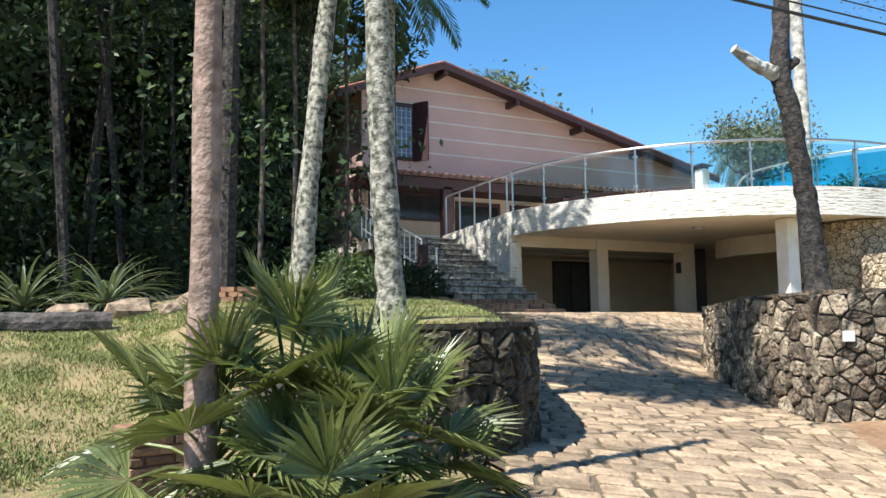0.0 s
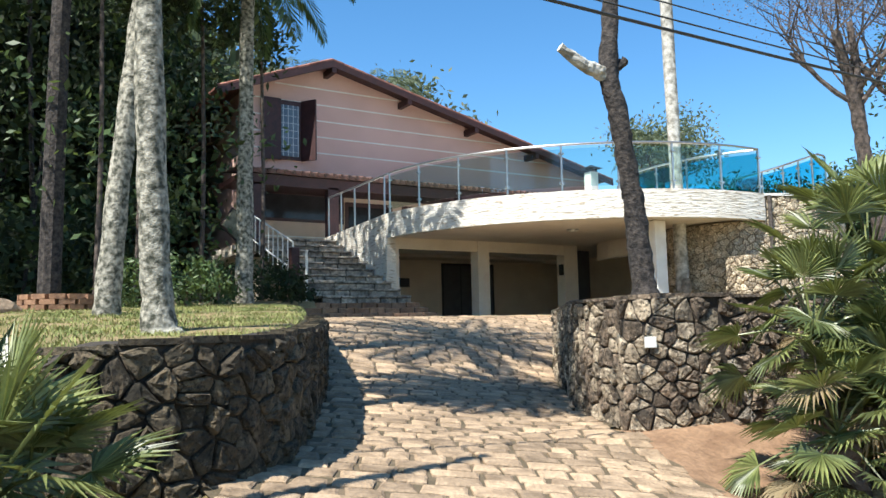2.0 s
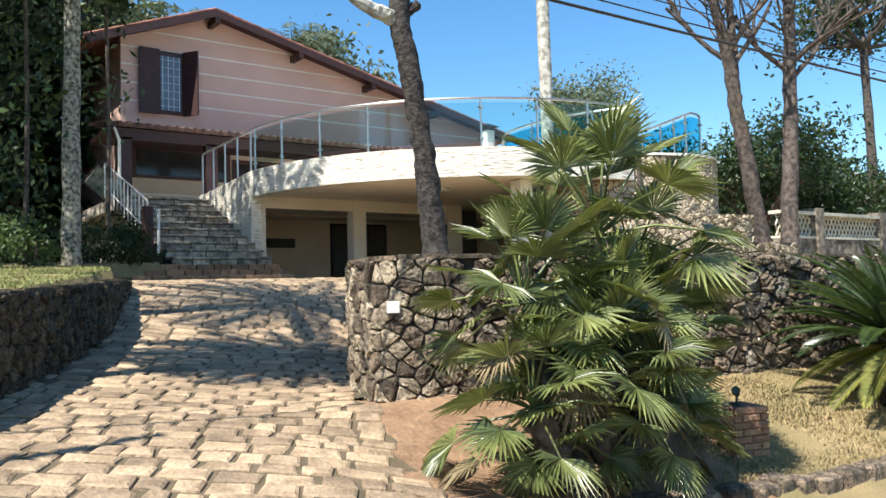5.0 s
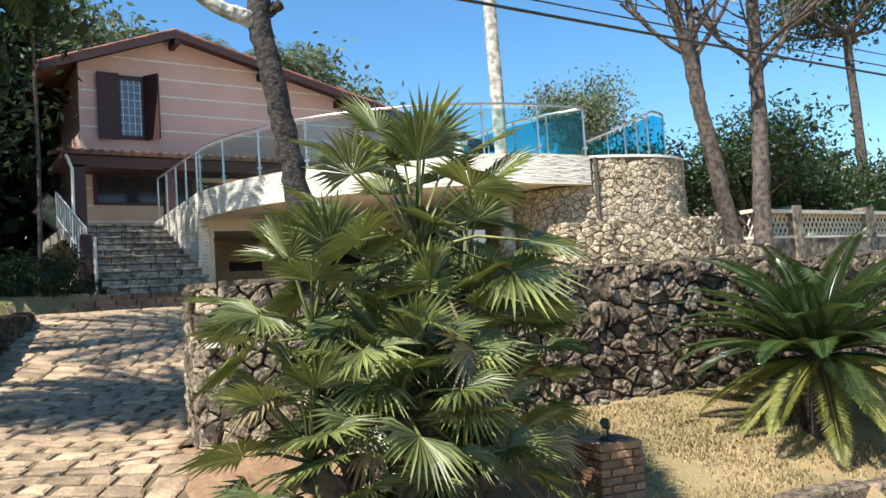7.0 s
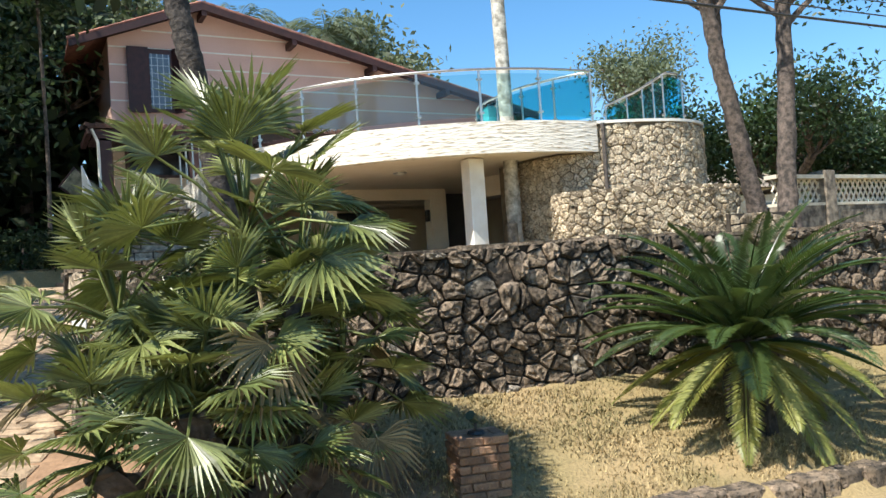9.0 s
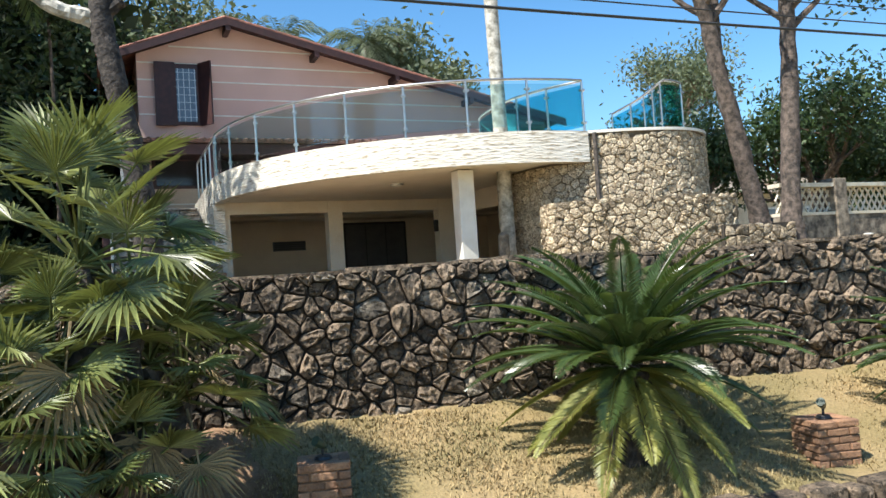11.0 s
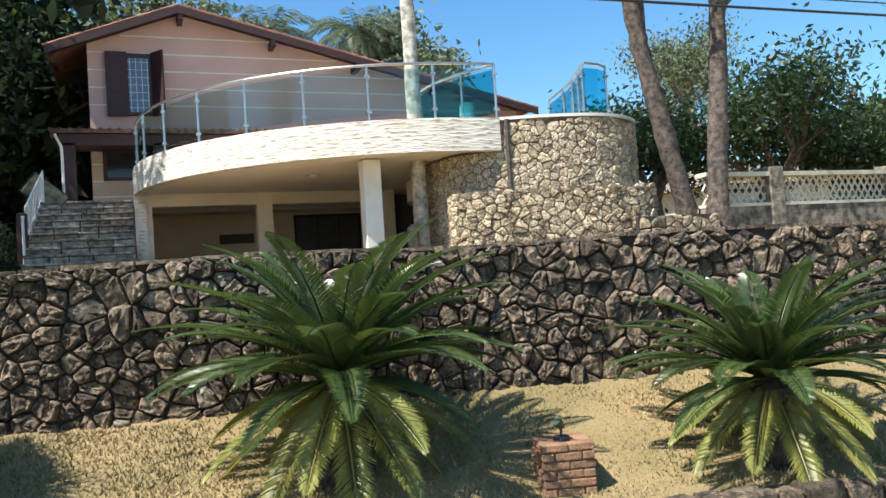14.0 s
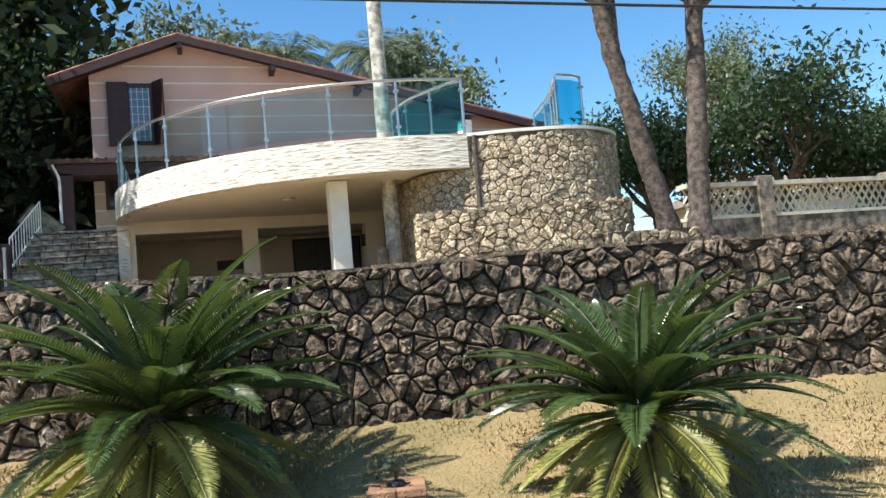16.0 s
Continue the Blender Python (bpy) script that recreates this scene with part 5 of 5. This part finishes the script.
def coping(owner, line, thick, z, seed, material, length=0.42):
    """Flat cap stones along the top of a wall."""
    rnd = random.Random(seed)
    at, total = line_at(line)
    s = 0.0
    while s < total - 0.1:
        l = min(length * rnd.uniform(0.7, 1.4), total - s)
        seg = [at(s + 0.008), at(s + l / 2), at(s + l - 0.008)]
        h = rnd.uniform(0.018, 0.034)
        out = [(x + nx * 0.035, y + ny * 0.035) for x, y, nx, ny in seg] + [(x - nx * thick, y - ny * thick) for x, y, nx, ny in seg[::-1]]
        c = at(s + l / 2)
        zz = z(c[0], c[1])
        part("cap_stone", prism(out, zz - 0.01, zz + h), material, owner)
        s += l


coping(WALL_RIGHT, WALL_R, 0.34, wall_r_top, 61, STONE_DARK)
coping(WALL_LEFT, WALL_L, 0.17, wall_l_top, 62, STONE_MOSSY_SHADED)
part("cap", band(shifted(TOWER[16:], -0.05), shifted(TOWER[16:], 0.45), 4.195, 4.25), WHITE, wall_tower)


# ---- drive paving ----
def drive():
    t = thing("drive", "sloping drive of worn tan stone setts with soil joints", "drive", kind="structure")
    edge = [(2.4, 2.6), (4.4, 1.4), (6.5, 3.0), (7.0, 4.2), (7.35, 5.2), (7.6, 6.0)]
    poly = edge + [(8.1, 7.05), (8.95, 8.2), (10.0, 9.7), (11.2, 10.9), (15.5, 12.0), (17.3, 17.3), (11.2, 17.3), (11.1, 15.6), (7.6, 15.0), (7.25, 12.7), (6.9, 11.5), (6.35, 10.0), (5.65, 8.38), (4.88, 6.8), (4.2, 5.65), (3.6, 5.15)]
    u, v = Vector((0.868, -0.497)), Vector((0.497, 0.868))
    rnd = random.Random(77)
    base_v, base_f = [], []
    idx = {}
    d = 0.2
    for i in range(0, 90):
        for j in range(0, 90):
            x, y = 1.5 + i * d, 1.0 + j * d
            if inside(poly, x + d / 2, y + d / 2):
                q = []
                for a, b in ((0, 0), (1, 0), (1, 1), (0, 1)):
                    k = (i + a, j + b)
                    if k not in idx:
                        idx[k] = len(base_v)
                        xx, yy = 1.5 + k[0] * d, 1.0 + k[1] * d
                        base_v.append((xx, yy, paved_z(xx, yy) + 0.03))
                    q.append(idx[k])
                base_f.append(q)
    me = bpy.data.meshes.new("bedding")
    me.from_pydata(base_v, [], base_f)
    me.materials.append(JOINT)
    ob = new("bedding", me)
    ob.parent = t
    made, rest_v, rest_f = 0, [], []
    row = -6.0
    while row < 22:
        depth = 0.205 * rnd.uniform(0.85, 1.15)
        col = -9.0 + rnd.uniform(0, 0.3)
        while col < 12:
            w = 0.26 * rnd.uniform(0.65, 1.4)
            c = u * (col + w / 2) + v * (row + depth / 2)
            if inside(poly, c.x, c.y):
                g = 0.014
                corners = [(col + g, row + g), (col + w - g, row + g), (col + w - g, row + depth - g), (col + g, row + depth - g)]
                verts = []
                lift = rnd.uniform(-0.007, 0.006)
                tx, ty = rnd.uniform(-0.018, 0.018), rnd.uniform(-0.018, 0.018)
                jit = [(rnd.uniform(-0.016, 0.016), rnd.uniform(-0.016, 0.016)) for _ in range(4)]
                for inset, h in ((0.0, 0.0), (0.004, 0.04), (0.024, 0.05)):
                    for (a, b), (ja, jb) in zip(corners, jit):
                        a, b = a + ja, b + jb
                        a += inset * (1 if a < col + w / 2 else -1)
                        b += inset * (1 if b < row + depth / 2 else -1)
                        p = u * a + v * b
                        verts.append((p.x, p.y, paved_z(p.x, p.y) + h + lift + tx * (a - col) + ty * (b - row)))
                faces = [(k, (k + 1) % 4, 4 + (k + 1) % 4, 4 + k) for k in range(4)] + [(4 + k, 4 + (k + 1) % 4, 8 + (k + 1) % 4, 8 + k) for k in range(4)] + [(8, 9, 10, 11)]
                if made < 300 and 4.5 < c.y < 10.5:
                    m = bpy.data.meshes.new("sett")
                    o = np.array(verts).mean(axis=0)
                    m.from_pydata([tuple(np.array(q) - o) for q in verts], [], faces)
                    m.materials.append(PAVER)
                    s = new("sett", m)
                    s.location = o
                    s.parent = t
                    made += 1
                else:
                    k0 = len(rest_v)
                    rest_v += verts
                    rest_f += [tuple(q + k0 for q in f) for f in faces]
            col += w
        row += depth
    m = bpy.data.meshes.new("far_setts")
    m.from_pydata(rest_v, [], rest_f)
    m.materials.append(PAVER)
    o = tagged(new("far_setts", m), kind="stuff")
    o.parent = t


def paved_z(x, y):
    s = smooth(6.4, 8.4, x)
    return drive_z(x, y) * (1 - s) + lawn_z(x, y) * s if y < 7 else drive_z(x, y)


drive()


# ---- stair treads, lower brick steps, stone edging ----
def brick_steps():
    t = thing("brick_steps", "low worn orange brick steps at the stair foot", "steps", kind="structure")
    for i in range(3):
        for k in range(9):
            x = 7.9 + 0.36 * k
            part("brick", box(x, x + 0.34, 14.9 + i * 0.37, 15.3 + i * 0.37 if i < 2 else 16.05, 1.3, 1.77 + 0.12 * i + 0.006 * (k % 3), bevel=0.01), BRICK, t)


brick_steps()


def edging():
    t = thing("lawn_edging", "row of rough reddish stones edging the lawn", "edging", kind="structure")
    rnd = random.Random(5)
    x = 8.0
    while x < 24:
        w = rnd.uniform(0.16, 0.32)
        y = front_line(x) - 1.93 + rnd.uniform(-0.03, 0.03)
        part("stone", box(x, x + w - 0.015, y - 0.1, y + 0.1, -0.3, -0.06 + rnd.uniform(-0.02, 0.03), bevel=0.02), STONE_DARK, t)
        x += w


edging()


def soil_bed():
    t = thing("soil_bed", "bare reddish soil under the fan palms", "soil", kind="structure")
    for cx, cy, rx, ry, seed in ((8.15, 4.35, 1.8, 1.9, 1), (1.9, 3.7, 1.5, 0.9, 2)):
        vs, fs, n = [], [], 36
        for r in range(1, 13):
            for k in range(n):
                a = 2 * math.pi * k / n
                s = r / 12 * (1 + 0.18 * noise.noise((math.cos(a) * 1.5, math.sin(a) * 1.5, seed)))
                x, y = cx + rx * s * math.cos(a), cy + ry * s * math.sin(a)
                zz = land(x, y) if not inside(YARD, x, y) else 0.2
                vs.append((x, y, zz + 0.035 - 0.05 * (r / 12) ** 4 + 0.03 * noise.noise((x * 3, y * 3, 5))))
        for r in range(11):
            fs += [(r * n + k, r * n + (k + 1) % n, (r + 1) * n + (k + 1) % n, (r + 1) * n + k) for k in range(n)]
        fs.append(tuple(range(n)))
        me = bpy.data.meshes.new("soil")
        me.from_pydata(vs, [], fs)
        me.polygons.foreach_set("use_smooth", [True] * len(fs))
        me.materials.append(SOIL)
        new("soil", me).parent = t


soil_bed()


# ---- grass blades on the lawns ----
def grass(label, spots, count, seed, material):
    r = np.random.RandomState(seed)
    v, k = [], 0
    while k < count:
        x0, x1, y0, y1 = spots[r.randint(len(spots))]
        x, y = r.uniform(x0, x1), r.uniform(y0, y1)
        if noise.noise((x * 2.1, y * 2.1, 3.0)) < r.uniform(-0.6, 0.25) or not lawn_here(x, y):
            k += 0.34
            continue
        z, a, h = land(x, y) - 0.005, r.uniform(0, 6.283), r.uniform(0.02, 0.045)
        dx, dy, w = math.cos(a), math.sin(a), 0.0065
        lean = r.uniform(0.0, 0.05)
        v += [(x - dy * w, y + dx * w, z), (x + dy * w, y - dx * w, z), (x + dx * lean, y + dy * lean, z + h)]
        k += 1
    me = bpy.data.meshes.new("grass")
    me.from_pydata(v, [], np.arange(len(v)).reshape(-1, 3).tolist())
    me.materials.append(material)
    tagged(new("grass", me), label, "grass", kind="stuff")


def lawn_here(x, y):
    if y < 5.6 and x > 7.5:
        return front_line(x) - 1.85 < y < front_line(x) - 0.1
    return inside(UPPER, x, y) or x < 1.9


BLADES_GREEN = mat("green_blades", (0.26, 0.27, 0.085), (0.14, 0.17, 0.045), 1.5, 0.8, 0.0, spread=0.4)
BLADES = mat("grass_blades", (0.36, 0.265, 0.13), (0.20, 0.165, 0.07), 1.5, 0.8, 0.0, spread=0.4)
grass("short dry yellow-green lawn grass by the wall", [(8.6, 12.5, 2.0, 5.2), (12.5, 19.5, 1.0, 4.8)], 60000, 1, BLADES)
grass("sunlit short grass on the planter lawn", [(2.6, 7.2, 5.4, 13.5)], 30000, 2, BLADES_GREEN)
grass("short grass on the sloping lawn", [(-2.0, 2.5, 4.6, 11.5)], 120000, 3, BLADES_GREEN)
